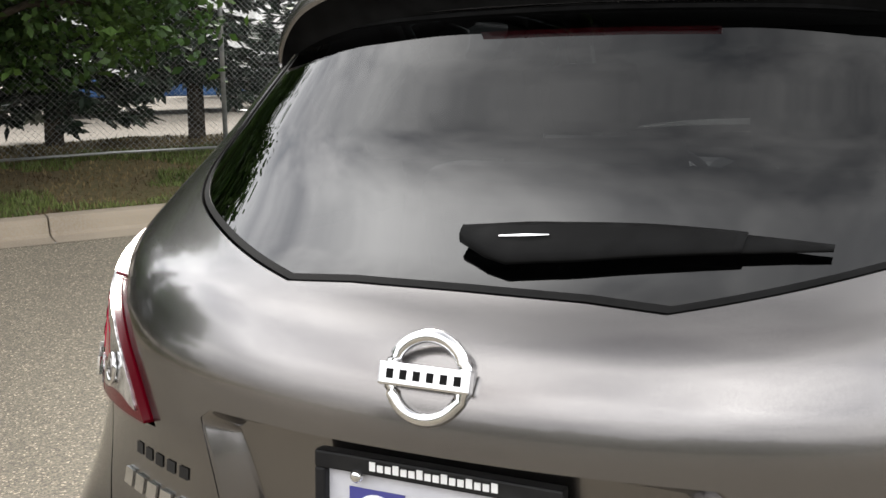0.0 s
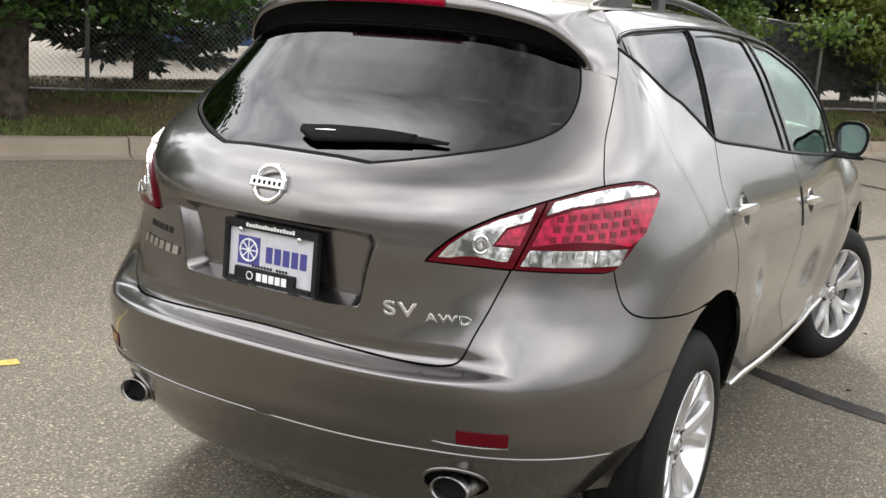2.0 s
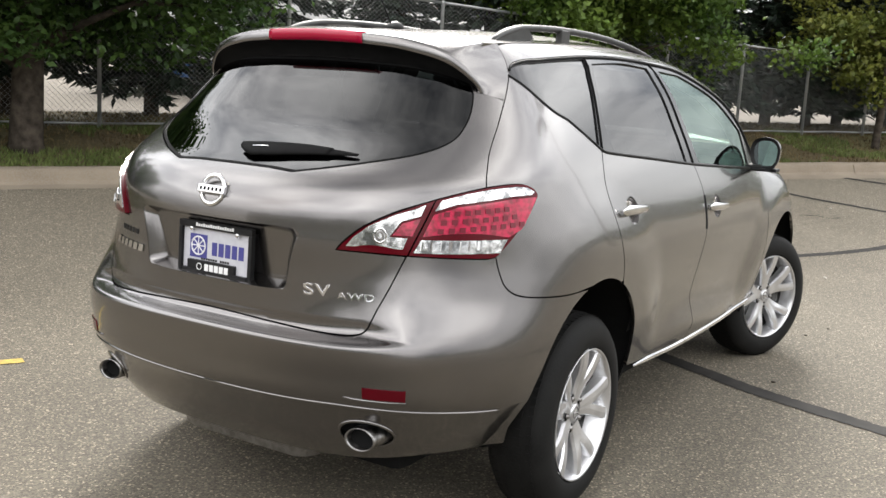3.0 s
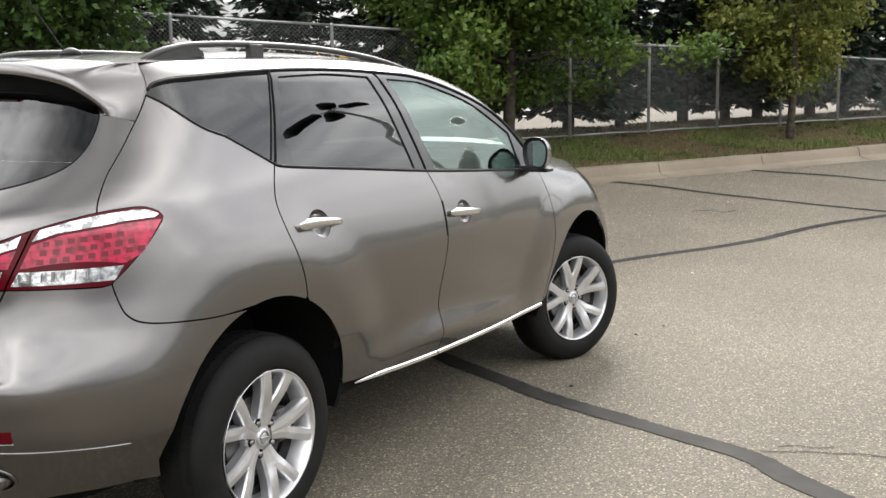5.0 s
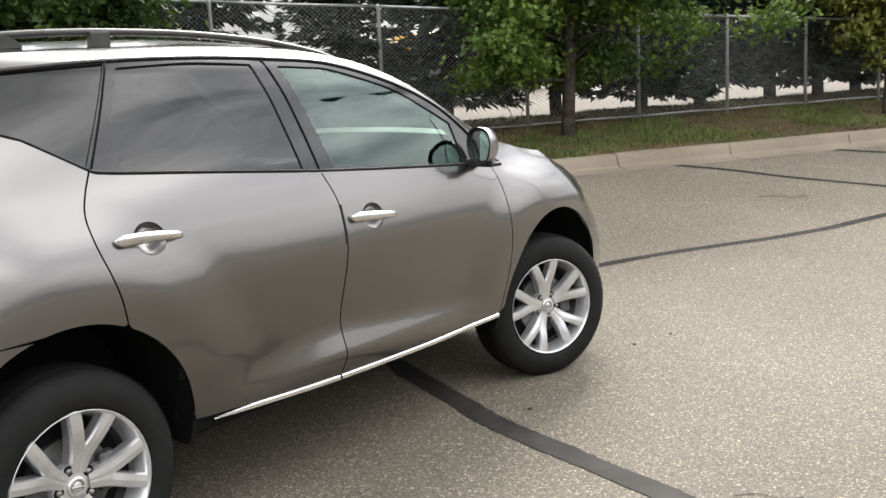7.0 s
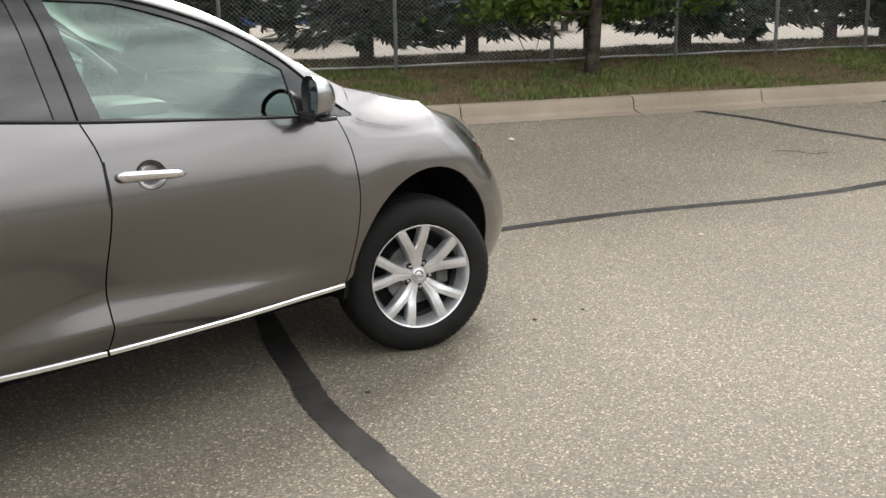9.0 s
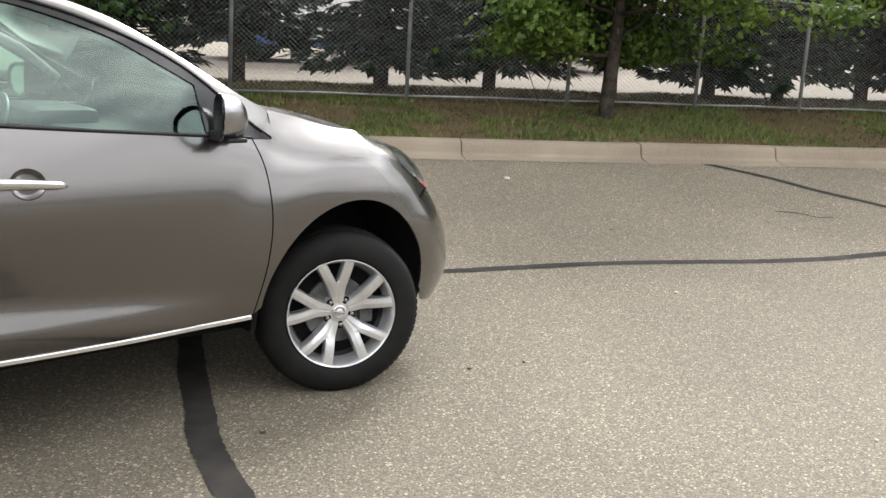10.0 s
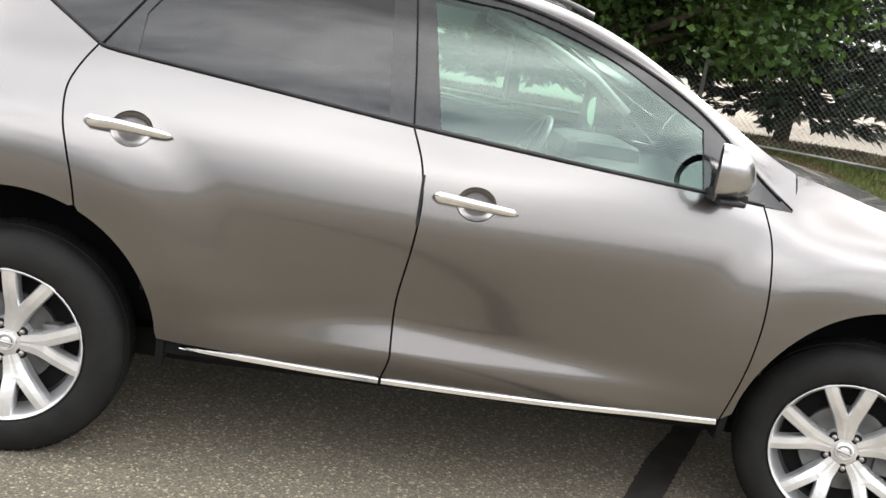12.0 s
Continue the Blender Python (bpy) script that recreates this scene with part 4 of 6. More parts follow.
verts, faces = [], []
xs = [-0.262 + (1.62 + 0.262) * i / 40 for i in range(41)]
for x in xs:
    for k in range(29):
        verts.append(roof_sheet(x, -1 + k / 14))
for i in range(40):
    for k in range(28):
        faces.append((i * 29 + k, i * 29 + 29 + k, i * 29 + 30 + k, i * 29 + k + 1))
link("roof", verts, faces, PAINT, car, "metallic taupe roof panel", smooth=True)
verts, faces = [], []
for i in range(21):
    x = 1.62 + (2.43 - 1.62) * i / 20
    for k in range(21):
        s = -1 + k / 10
        v = roof_sheet(x, s)
        verts.append(v + Vector((0.14 * (i / 20) * (1 - s * s), 0, -0.014 - 0.06 * (i / 20) * (1 - s * s))))
for i in range(20):
    for k in range(20):
        faces.append((i * 21 + k, i * 21 + 21 + k, i * 21 + 22 + k, i * 21 + k + 1))
ws = link("windscreen", verts, faces, SCREEN, car, "green-tinted windscreen", smooth=True)
ws.visible_shadow = False


# spoiler with the high brake lamp
def ramp(keys, s):
    return cubic(keys, s)


SP_X = [(0, -0.505), (0.35, -0.5), (0.7, -0.465), (0.9, -0.41), (1, -0.362)]
SP_Z = [(0, 1.715), (0.35, 1.708), (0.6, 1.69), (0.8, 1.65), (0.92, 1.6), (1, 1.548)]
spoiler = tagged(empty("spoiler"), "metallic taupe roof spoiler with a black underside")
spoiler.parent = hatch
top_v, top_f, und_v, und_f = [], [], [], []
COLS, ROWS = 120, 8
for i in range(COLS + 1):
    s = -1 + 2 * i / COLS
    a = abs(s)
    y = 0.64 * s
    edge = Vector((cubic(SP_X, a), y, cubic(SP_Z, a)))
    lead = roof_sheet(-0.258, max(-0.995, min(0.995, y / 0.52)))
    if a > 0.8:
        t = (a - 0.8) / 0.2
        seam = (cubic([(0, 1.272), (0.3, 1.268), (0.55, 1.232), (0.8, 1.165), (1, 1.11)], t), cubic([(0, 1.672), (0.3, 1.632), (0.55, 1.6), (0.8, 1.55), (1, 1.51)], t))
        corner = skin(math.copysign(seam[0], -s), seam[1])
        corner += outward(math.copysign(seam[0], -s), seam[1], corner) * 0.003
        lead = roof_sheet(-0.258 + 0.34 * min(t, 0.25), math.copysign(0.997, s))
        lead = lead.lerp(corner, min(1, max(0, t - 0.25) / 0.12))
        tip = skin(math.copysign(0.9, -s), 1.535)
        edge = edge.lerp(tip + Vector((-0.004, 0.002 * s, 0)), t**2)
    for k in range(ROWS + 1):
        t = k / ROWS
        p = lead.lerp(edge, t)
        p.z += 0.012 * math.sin(math.pi * t) * (1 - a**4)
        top_v.append(p)
    lip = edge + Vector((0.006, -0.004 * s, -0.032 * (1 - a**6)))
    top_v.append(lip)
    inner = skin(-0.9 * s, 1.61 - 0.065 * a**2) + Vector((0.02, 0, 0))
    for k in range(5):
        t = k / 4
        p = lip.lerp(inner, t)
        p.z += 0.02 * math.sin(math.pi * t) * (1 - a)
        und_v.append(p)
n = ROWS + 2
for i in range(COLS):
    for k in range(n - 1):
        top_f.append((i * n + k, i * n + k + 1, i * n + n + k + 1, i * n + n + k))
    for k in range(4):
        und_f.append((i * 5 + k, i * 5 + k + 1, i * 5 + 6 + k, i * 5 + 5 + k))
link("blade", top_v, top_f, PAINT, spoiler, smooth=True)
link("underside", und_v, und_f, WIPER_BLACK, spoiler, "black underside", smooth=True)
bv, bf = [], []
for i in range(21):
    y = -0.205 + 0.41 * i / 20
    a = abs(y) / 0.64
    e = Vector((cubic(SP_X, a), y, cubic(SP_Z, a)))
    for dx, dz in ((0.03, 0.009), (0.0, 0.005), (-0.007, -0.004), (-0.005, -0.028), (0.01, -0.034)):
        bv.append(e + Vector((dx, 0, dz)))
for i in range(20):
    for k in range(4):
        bf.append((i * 5 + k, i * 5 + k + 1, i * 5 + 6 + k, i * 5 + 5 + k))
bf += [(4, 3, 2, 1, 0), (100, 101, 102, 103, 104)]
link("brake_lamp", bv, bf, mat("bright_red_lens", (0.34, 0.002, 0.03), 0.15, 0, 0.3, 0.35), spoiler, "red high-level brake lamp", smooth=True)

# rear wiper
wiper = tagged(empty("rear_wiper"), "black rear wiper with a covered arm")
wiper.parent = hatch
def on_glass(q, z, off):
    v = skin(q, z)
    return v + outward(q if abs(q) > 0.02 else 0.02, z, v) * off


TOP_EDGE = [(-0.012, 1.315), (0.01, 1.322), (0.044, 1.325), (0.12, 1.328), (0.19, 1.327), (0.28, 1.323), (0.36, 1.318)]
LOW_EDGE = [(-0.012, 1.303), (0.006, 1.288), (0.04, 1.289), (0.12, 1.298), (0.19, 1.304), (0.28, 1.309), (0.362, 1.312)]


def bar_between(name, k0, k1, thick, material, rise=0.0, slim=1.0):
    """A tapered bar between the two edges of the wiper, proud of the glass."""
    wv, wf = [], []
    for i in range(19):
        q = k0 + (k1 - k0) * i / 18
        hi, lo = cubic(TOP_EDGE, q), cubic(LOW_EDGE, q)
        mid, half = (hi + lo) / 2, (hi - lo) / 2 * slim
        d = thick * (1 - 0.55 * i / 18)
        for u, o in ((0.55, 1.0), (0.9, 0.75), (1, 0.3), (1, 0), (-1, 0), (-1, 0.35), (-0.75, 0.8), (-0.2, 1.0)):
            wv.append(on_glass(q, mid + half * u, 0.006 + rise + d * o))
    for i in range(18):
        for k in range(8):
            j = (k + 1) % 8
            wf.append((i * 8 + k, i * 8 + j, i * 8 + 8 + j, i * 8 + 8 + k))
    wf.extend([tuple(range(8))[::-1], tuple(range(18 * 8, 19 * 8))])
    return link(name, wv, wf, material, wiper, smooth=True)


bar_between("arm", -0.012, 0.245, 0.013, WIPER_BLACK, 0.001)
bar_between("blade", 0.05, 0.362, 0.009, WIPER_BLACK, -0.002, 0.9)
wv, wf = [], []
tube(wv, wf, [on_glass(0.006 + 0.034 * t, 1.303 + 0.004 * t, 0.0205) for t in (0, 0.5, 1)], [0.0015, 0.003, 0.001], 6)
link("slot", wv, wf, CHROME, wiper)

# badge, lettering, plate
badge = tagged(empty("badge"), "chrome ring badge with a cross bar")
badge.parent = hatch
c = skin(0.0, 1.182)
tilt = Matrix.Translation(c + Vector((-0.006, 0, 0))) @ Euler((0, radians(17), 0)).to_matrix().to_4x4()
ring_v, ring_f = [], []
tube(ring_v, ring_f, [(0, 0.047 * math.cos(2 * math.pi * k / 40), 0.047 * math.sin(2 * math.pi * k / 40)) for k in range(40)], 0.0085, 8, closed=True)
link("ring", [tilt @ Vector((v.x * 0.8, v.y, v.z)) for v in ring_v], ring_f, CHROME, badge, smooth=True)
part("bar", box(bmesh.new(), (-0.012, -0.057, -0.0135), (0.002, 0.057, 0.0135), 0.003, tilt), CHROME, badge)
for k in range(6):
    y = 0.042 - 0.0168 * k
    part("bar_mark", box(bmesh.new(), (-0.0128, y - 0.0042, -0.0055), (-0.0115, y + 0.0042, 0.0055), 0.0, tilt), DARK, badge)


def lettering(name, text, height, q0, z, parent, material, label=""):
    """Raised letters on the tailgate, each letter set on the skin."""
    curve = bpy.data.curves.new(name, "FONT")
    curve.body, curve.size, curve.extrude, curve.bevel_depth, curve.shear = text, height / 0.7, 0.002, 0.0006, 0.1
    curve.space_character = 1.15
    holder = bpy.data.objects.new(name, curve)
    scene.collection.objects.link(holder)
    me = bpy.data.meshes.new_from_object(holder.evaluated_get(bpy.context.evaluated_depsgraph_get()))
    bpy.data.objects.remove(holder)
    a = skin(q0, z)
    for v in me.vertices:
        # the line runs to the right as seen from behind, bent round the skin
        q, along = q0, v.co.x * 1.5
        lo, hi = q0, q0 + 0.6
        for _ in range(24):
            m = (lo + hi) / 2
            if (skin(m, z).xy - a.xy).length < along:
                lo = m
            else:
                hi = m
        p = skin(lo, z + v.co.y)
        v.co = p + outward(max(lo, 0.02), z + v.co.y, p) * (0.002 + v.co.z)
    me.materials.clear()
    me.materials.append(material)
    ob = new(name, me)
    ob.parent = parent
    if label:
        tagged(ob, label)


lettering("trim_letters", "SV", 0.036, 0.297, 0.894, hatch, CHROME, "raised chrome letters")
lettering("drive_letters", "AWD", 0.021, 0.416, 0.889, hatch, CHROME, "raised chrome letters")
model = tagged(empty("model_script"), "chrome raised nameplate marks")
model.parent = hatch
for k in range(6):
    q0 = -0.53 + 0.0435 * k
    verts = []
    for q, z in ((q0, 0.93), (q0 + 0.031, 0.93), (q0 + 0.031, 0.955), (q0, 0.955)):
        v = skin(q, z)
        o = outward(q, z, v)
        verts += [v + o * 0.001, v + o * 0.005]
    link("mark", verts, [(0, 2, 4, 6), (1, 7, 5, 3), (0, 1, 3, 2), (2, 3, 5, 4), (4, 5, 7, 6), (6, 7, 1, 0)], CHROME, model)
for k in range(5):
    q0 = -0.5 + 0.036 * k
    verts = []
    for q, z in ((q0, 0.985), (q0 + 0.024, 0.985), (q0 + 0.024, 1.003), (q0, 1.003)):
        v = skin(q, z)
        verts.append(v + outward(q, z, v) * 0.0015)
    link("dealer_mark", verts, [(0, 1, 2, 3)], BLACK, model)

plate = tagged(empty("licence_plate"), "white and blue dealer plate in a black frame")
plate.parent = hatch
pm = Matrix.Translation((-0.966, 0.004, 0.982)) @ Euler((0, radians(2), 0)).to_matrix().to_4x4()


def slab(name, y0, y1, z0, z1, x0, x1, m, parent, bevel=0.0):
    """A flat piece on the plate: y to the left, z up, x towards the car."""
    return part(name, box(bmesh.new(), (x0, min(y0, y1), z0), (x1, max(y0, y1), z1), bevel, pm), m, parent)


slab("card", 0.152, -0.152, -0.076, 0.076, -0.003, 0.004, PLATE_WHITE, plate)
pf = tagged(empty("plate_frame"), "black plastic plate frame")
pf.parent = plate
for name, y0, y1, z0, z1 in (("frame_top", 0.16, -0.16, 0.063, 0.085), ("frame_side", 0.16, 0.145, -0.086, 0.063), ("frame_side", -0.145, -0.16, -0.086, 0.063), ("frame_foot", 0.143, -0.143, -0.086, -0.072), ("frame_tab", 0.118, -0.09, -0.072, -0.043)):
    slab(name, y0, y1, z0, z1, -0.014, 0.006, BLACK, pf, 0.003)
for k in range(16):
    y = 0.082 - 0.0105 * k
    slab("web_mark", y, y - 0.0078, 0.07, 0.0785 if k % 3 else 0.081, -0.0155, -0.0138, WHITE_PRINT, pf)
for k in range(5):
    y = 0.038 - 0.0215 * k
    slab("name_mark", y, y - 0.0165, -0.074, -0.052, -0.0155, -0.0138, WHITE_PRINT, pf)
    y = 0.018 - 0.029 * k
    slab("name_block", y, y - 0.022, -0.022, 0.022, -0.0042, -0.0028, PLATE_BLUE, plate)
for k in range(12):
    y = 0.065 - 0.0105 * k
    if k != 7:
        slab("town_mark", y, y - 0.0075, -0.041, -0.034, -0.0042, -0.0028, GLOSS_BLACK, plate)
slab("blue_square", 0.116, 0.04, -0.036, 0.042, -0.0042, -0.0028, PLATE_BLUE, plate)
wv, wf = [], []
tube(wv, wf, [pm @ Vector((-0.0045, 0.078 + 0.03 * math.cos(2 * math.pi * k / 28), 0.004 + 0.03 * math.sin(2 * math.pi * k / 28))) for k in range(28)], 0.0028, 6, closed=True)
for k in range(4):
    a = math.pi * k / 4
    d = Vector((0, 0.03 * math.cos(a), 0.03 * math.sin(a)))
    tube(wv, wf, [pm @ (Vector((-0.0045, 0.078, 0.004)) - d), pm @ (Vector((-0.0045, 0.078, 0.004)) + d)], 0.002, 5)
link("wheel_emblem", wv, wf, WHITE_PRINT, plate, "white spoked wheel emblem")
wv, wf = [], []
tube(wv, wf, [pm @ Vector((-0.0045, 0.062 + 0.0105 * math.cos(2 * math.pi * k / 20), -0.063 + 0.0105 * math.sin(2 * math.pi * k / 20))) for k in range(20)], 0.0016, 5, closed=True)
link("small_emblem", [v + pm.to_3x3() @ Vector((-0.0105, 0, 0)) for v in wv], wf, WHITE_PRINT, pf)
for y in (0.1, -0.1):
    bv, bf = [], []
    lathe(bv, bf, [(0, -0.006), (0.005, -0.006), (0.008, -0.003), (0.008, 0.002)], 14, pm @ Matrix.Translation((-0.014, y, 0.06)) @ Euler((0, 0, radians(-90))).to_matrix().to_4x4())
    link("screw", bv, bf, CHROME, plate, smooth=True)

# roof rails and aerial
RAIL_GREY = vary(mat("grey_rail_paint", (0.03, 0.03, 0.029), 0.5, 0.1), 20, (0.022, 0.022, 0.021), (0.04, 0.04, 0.038))
RAIL = [(-0.1, 1.722), (-0.02, 1.757), (0.08, 1.78), (0.2, 1.793), (0.5, 1.803), (0.9, 1.798), (1.25, 1.774), (1.5, 1.74), (1.66, 1.706), (1.74, 1.682)]
for s in (-1, 1):
    rail = tagged(empty("roof_rail"), "grey arched roof rail")
    rail.parent = car
    line, verts, faces = spline(RAIL, 0.06), [], []
    count = len(line)
    for i, p in enumerate(line):
        t = i / (count - 1)
        h = 0.014
        w = 0.02 * min(1, 0.35 + t * 12, 0.4 + (1 - t) * 8)
        y = 0.492 - 0.012 * math.sin(math.pi * t) - 0.01 * t
        for k in range(8):
            a = 2 * math.pi * (k + 0.5) / 8
            verts.append(Vector((p.x, s * (y + w * math.cos(a)), p.y - h + h * math.sin(a))))
    for i in range(count - 1):
        for k in range(8):
            j = (k + 1) % 8
            faces.append((i * 8 + k, i * 8 + j, i * 8 + 8 + j, i * 8 + 8 + k))
    faces += [tuple(range(8))[::-1], tuple(range(count * 8 - 8, count * 8))]
    link("bar", verts, faces, RAIL_GREY, rail, smooth=True)
    bm = bmesh.new()
    prof = [(-0.1, 1.715), (-0.02, 1.748), (0.08, 1.77), (0.16, 1.777), (0.2, 1.752), (0.21, 1.735)]
    front = [bm.verts.new((x, s * 0.505, z)) for x, z in prof]
    rear_side = [bm.verts.new((x, s * 0.475, z)) for x, z in prof]
    for k in range(len(prof)):
        j = (k + 1) % len(prof)
        bm.faces.new((front[k], front[j], rear_side[j], rear_side[k]))
    bm.faces.new(front[::-1])
    bm.faces.new(rear_side)
    bmesh.ops.recalc_face_normals(bm, faces=bm.faces)
    part("rear_foot", bm, RAIL_GREY, rail)
    part("bracket", box(bmesh.new(), (0.47, s * 0.49 - 0.014, 1.735), (0.55, s * 0.49 + 0.014, 1.79), 0.006), RAIL_GREY, rail)
    part("front_foot", box(bmesh.new(), (1.52, s * 0.482 - 0.014, 1.665), (1.66, s * 0.482 + 0.014, 1.702), 0.01, ), RAIL_GREY, rail)
aerial = tagged(empty("aerial"), "black roof aerial")
aerial.parent = car
av, af = [], []
for i in range(9):
    t = i / 8
    for k in range(8):
        a = 2 * math.pi * k / 8
        av.append(Vector((-0.02 + 0.1 * t, 0.02 + 0.02 * math.cos(a) * math.sin(math.pi * (0.1 + 0.8 * t)) ** 0.5, 1.752 + 0.026 * (0.2 + math.sin(math.pi * (0.1 + 0.75 * t))) * (math.sin(a) * 0.5 + 0.5))))
for i in range(8):
    for k in range(8):
        j = (k + 1) % 8
        af.append((i * 8 + k, i * 8 + j, i * 8 + 8 + j, i * 8 + 8 + k))
af += [tuple(range(8))[::-1], tuple(range(64, 72))]
link("aerial_base", av, af, RAIL_GREY, aerial, smooth=True)
av, af = [], []
tube(av, af, [(0.0, 0.02, 1.77), (-0.08, 0.02, 1.87), (-0.17, 0.02, 1.98)], [0.003, 0.002, 0.0014], 6)
link("whip", av, af, BLACK, aerial)

# door mirrors
for s in (-1, 1):
    mir = tagged(empty("door_mirror"), "chrome-capped door mirror")
    mir.parent = car
    verts, faces = [], []
    rows, cols = 14, 32
    for i in range(rows + 1):
        t = i / rows
        x = 2.118 + 0.118 * math.sin(t * math.pi / 2)
        k_ = max(math.cos(t * math.pi / 2) ** 0.85, 0.02)
        for j in range(cols):
            a = 2 * math.pi * j / cols
            ca, sa = math.cos(a), math.sin(a)
            e = 2 / 2.35
            zz = 0.09 * k_ * math.copysign(abs(sa) ** e, sa)
            # the shell narrows towards its foot
            yy = 0.083 * k_ * math.copysign(abs(ca) ** e, ca) * (1 + 1.3 * zz)
            verts.append(Vector((x - 0.3 * yy - 0.3 * (zz - 0.05 * k_) * t, s * (0.962 + yy), 1.258 + zz + 0.012 * t)))
    for i in range(rows):
        for j in range(cols):
            q = (j + 1) % cols
            f = (i * cols + j, i * cols + q, i * cols + cols + q, i * cols + cols + j)
            faces.append(f if s > 0 else f[::-1])
    faces.append(tuple(range(rows * cols, rows * cols + cols)))
    link("cap", verts, faces, SATIN_CHROME, mir, "chrome mirror cap", smooth=True)
    gv = [Vector((v.x + 0.012, s * (0.962 + (v.y * s - 0.962) * 0.8), 1.258 + (v.z - 1.258) * 0.8)) for v in verts[:cols]]
    link("mirror_glass", gv, [tuple(range(cols))], mat("mirror_glass", (0.6, 0.68, 0.68), 0.02, 1.0), mir, "silvered mirror glass")
    rim_v = verts[:cols] + gv
    link("mirror_rim", rim_v, [(j, (j + 1) % cols, cols + (j + 1) % cols, cols + j) for j in range(cols)], BLACK, mir)
    bm = bmesh.new()
    box(bm, (2.12, min(s * 0.84, s * 0.95), 1.165), (2.24, max(s * 0.84, s * 0.95), 1.2), 0.012)
    part("arm", bm, BLACK, mir)
    bm = bmesh.new()
    box(bm, (2.118, min(s * 0.89, s * 1.03), 1.166), (2.205, max(s * 0.89, s * 1.03), 1.184), 0.008)
    part("lower_shell", bm, BLACK, mir)

# wheels
def wheel_at(x, side, clock):
    """clock: the angle of the first pair of spokes."""
    w = tagged(empty("wheel"), "silver ten-spoke alloy wheel with black tyre")
    w.parent = car
    steer = radians(-22) if x > 1 else 0.0
    turn = Matrix.Translation((x, side * 0.815, 0.372)) @ Euler((0, 0, steer)).to_matrix().to_4x4() @ (Matrix() if side < 0 else Euler((0, 0, math.pi)).to_matrix().to_4x4())
    v, f = [], []
    R = 0.376
    lathe(v, f, [(0.247, 0.09), (0.2505, 0.108), (0.265, 0.117), (0.3, 0.118), (0.335, 0.11), (0.355, 0.094), (0.366, 0.08), (R - 0.003, 0.05), (R, 0.0), (R - 0.003, -0.05), (0.364, -0.082), (0.335, -0.11), (0.27, -0.117), (0.25, -0.1)], 72, turn @ Matrix.Diagonal((1, -1, 1, 1)))
    link("tyre", v, f, RUBBER, w, "black radial tyre", smooth=True)
    v, f = [], []
    for k in range(72):
        for y0 in (-0.06, -0.02, 0.02, 0.06):
            a = 2 * math.pi * (k + (0.5 if y0 in (-0.02, 0.06) else 0)) / 72
            r0, r1, da, dy = R - 0.006, R + (0.0 if abs(y0) < 0.03 else -0.0045), 0.034, 0.017
            base = len(v)
            for r in (r0, r1):
                for aa, yy in ((a - da, y0 - dy), (a + da, y0 - dy), (a + da, y0 + dy), (a - da, y0 + dy)):
                    v.append(turn @ Vector((r * math.cos(aa), yy, r * math.sin(aa))))
            f += [tuple(base + i for i in q) for q in ((4, 5, 6, 7), (0, 1, 5, 4), (1, 2, 6, 5), (2, 3, 7, 6), (3, 0, 4, 7))]
    link("tread", v, f, RUBBER, w)
    v, f = [], []
    lathe(v, f, [(0.24, 0.1), (0.25, 0.113), (0.248, 0.116), (0.243, 0.11), (0.236, 0.096), (0.228, 0.07), (0.218, 0.035)], 72, turn @ Matrix.Diagonal((1, -1, 1, 1)))
    link("rim", v, f, ALLOY, w, smooth=True)
    v, f = [], []
    lathe(v, f, [(0.218, 0.035), (0.205, -0.02), (0.2, -0.09), (0.236, -0.1)], 72, turn @ Matrix.Diagonal((1, -1, 1, 1)))
    link("barrel", v, f, BARREL, w, smooth=True)
    v, f = [], []
    # five forked spokes: a stem that splits half way out into two slim arms with bevelled flanks
    for k in range(5):
        for fork in (-1, 1):
            a0 = 2 * math.pi * k / 5 + clock
            base = len(v)
            u, d = Vector((math.cos(a0), 0, math.sin(a0))), Vector((-math.sin(a0), 0, math.cos(a0))) * fork
            stations = (0.045, 0.06, 0.075, 0.09, 0.104, 0.118, 0.13, 0.14, 0.152, 0.175, 0.2, 0.222, 0.2415)
            for r in stations:
                lat = cubic([(0.045, 0.006), (0.075, 0.008), (0.104, 0.0135), (0.125, 0.021), (0.14, 0.0275), (0.175, 0.042), (0.2415, 0.0685)], r)
                half = cubic([(0.045, 0.022), (0.075, 0.0265), (0.104, 0.0275), (0.15, 0.0265), (0.2415, 0.0265)], r)
                depth = cubic([(0.045, 0.073), (0.075, 0.076), (0.104, 0.082), (0.16, 0.098), (0.2, 0.104), (0.2415, 0.106)], r)
                for o, y in ((-1.0, depth - 0.01), (-0.84, depth - 0.001), (0.0, depth + 0.002), (0.8, depth), (1.0, depth - 0.012), (0.96, depth - 0.05), (-0.96, depth - 0.05)):
                    side_off = lat + half * o
                    if side_off < 0.0:
                        # the two arms of a pair run together near the hub
                        side_off, y = 0.0, (depth + 0.001 if y > depth - 0.02 else y)
                    p = u * r + d * side_off
                    v.append(turn @ Vector((p.x, -y, p.z)))
            for i in range(len(stations) - 1):
                for q in range(7):
                    j = (q + 1) % 7
                    quad = (base + i * 7 + q, base + i * 7 + j, base + i * 7 + 7 + j, base + i * 7 + 7 + q)
                    f.append(quad if fork > 0 else quad[::-1])
    spokes = link("spokes", v, f, ALLOY, w, "silver forked spokes")
    v, f = [], []
    lathe(v, f, [(0.0, 0.07), (0.05, 0.07), (0.066, 0.066), (0.074, 0.055), (0.076, 0.03)], 48, turn @ Matrix.Diagonal((1, -1, 1, 1)))
    link("hub", v, f, ALLOY, w, smooth=True)
    v, f = [], []
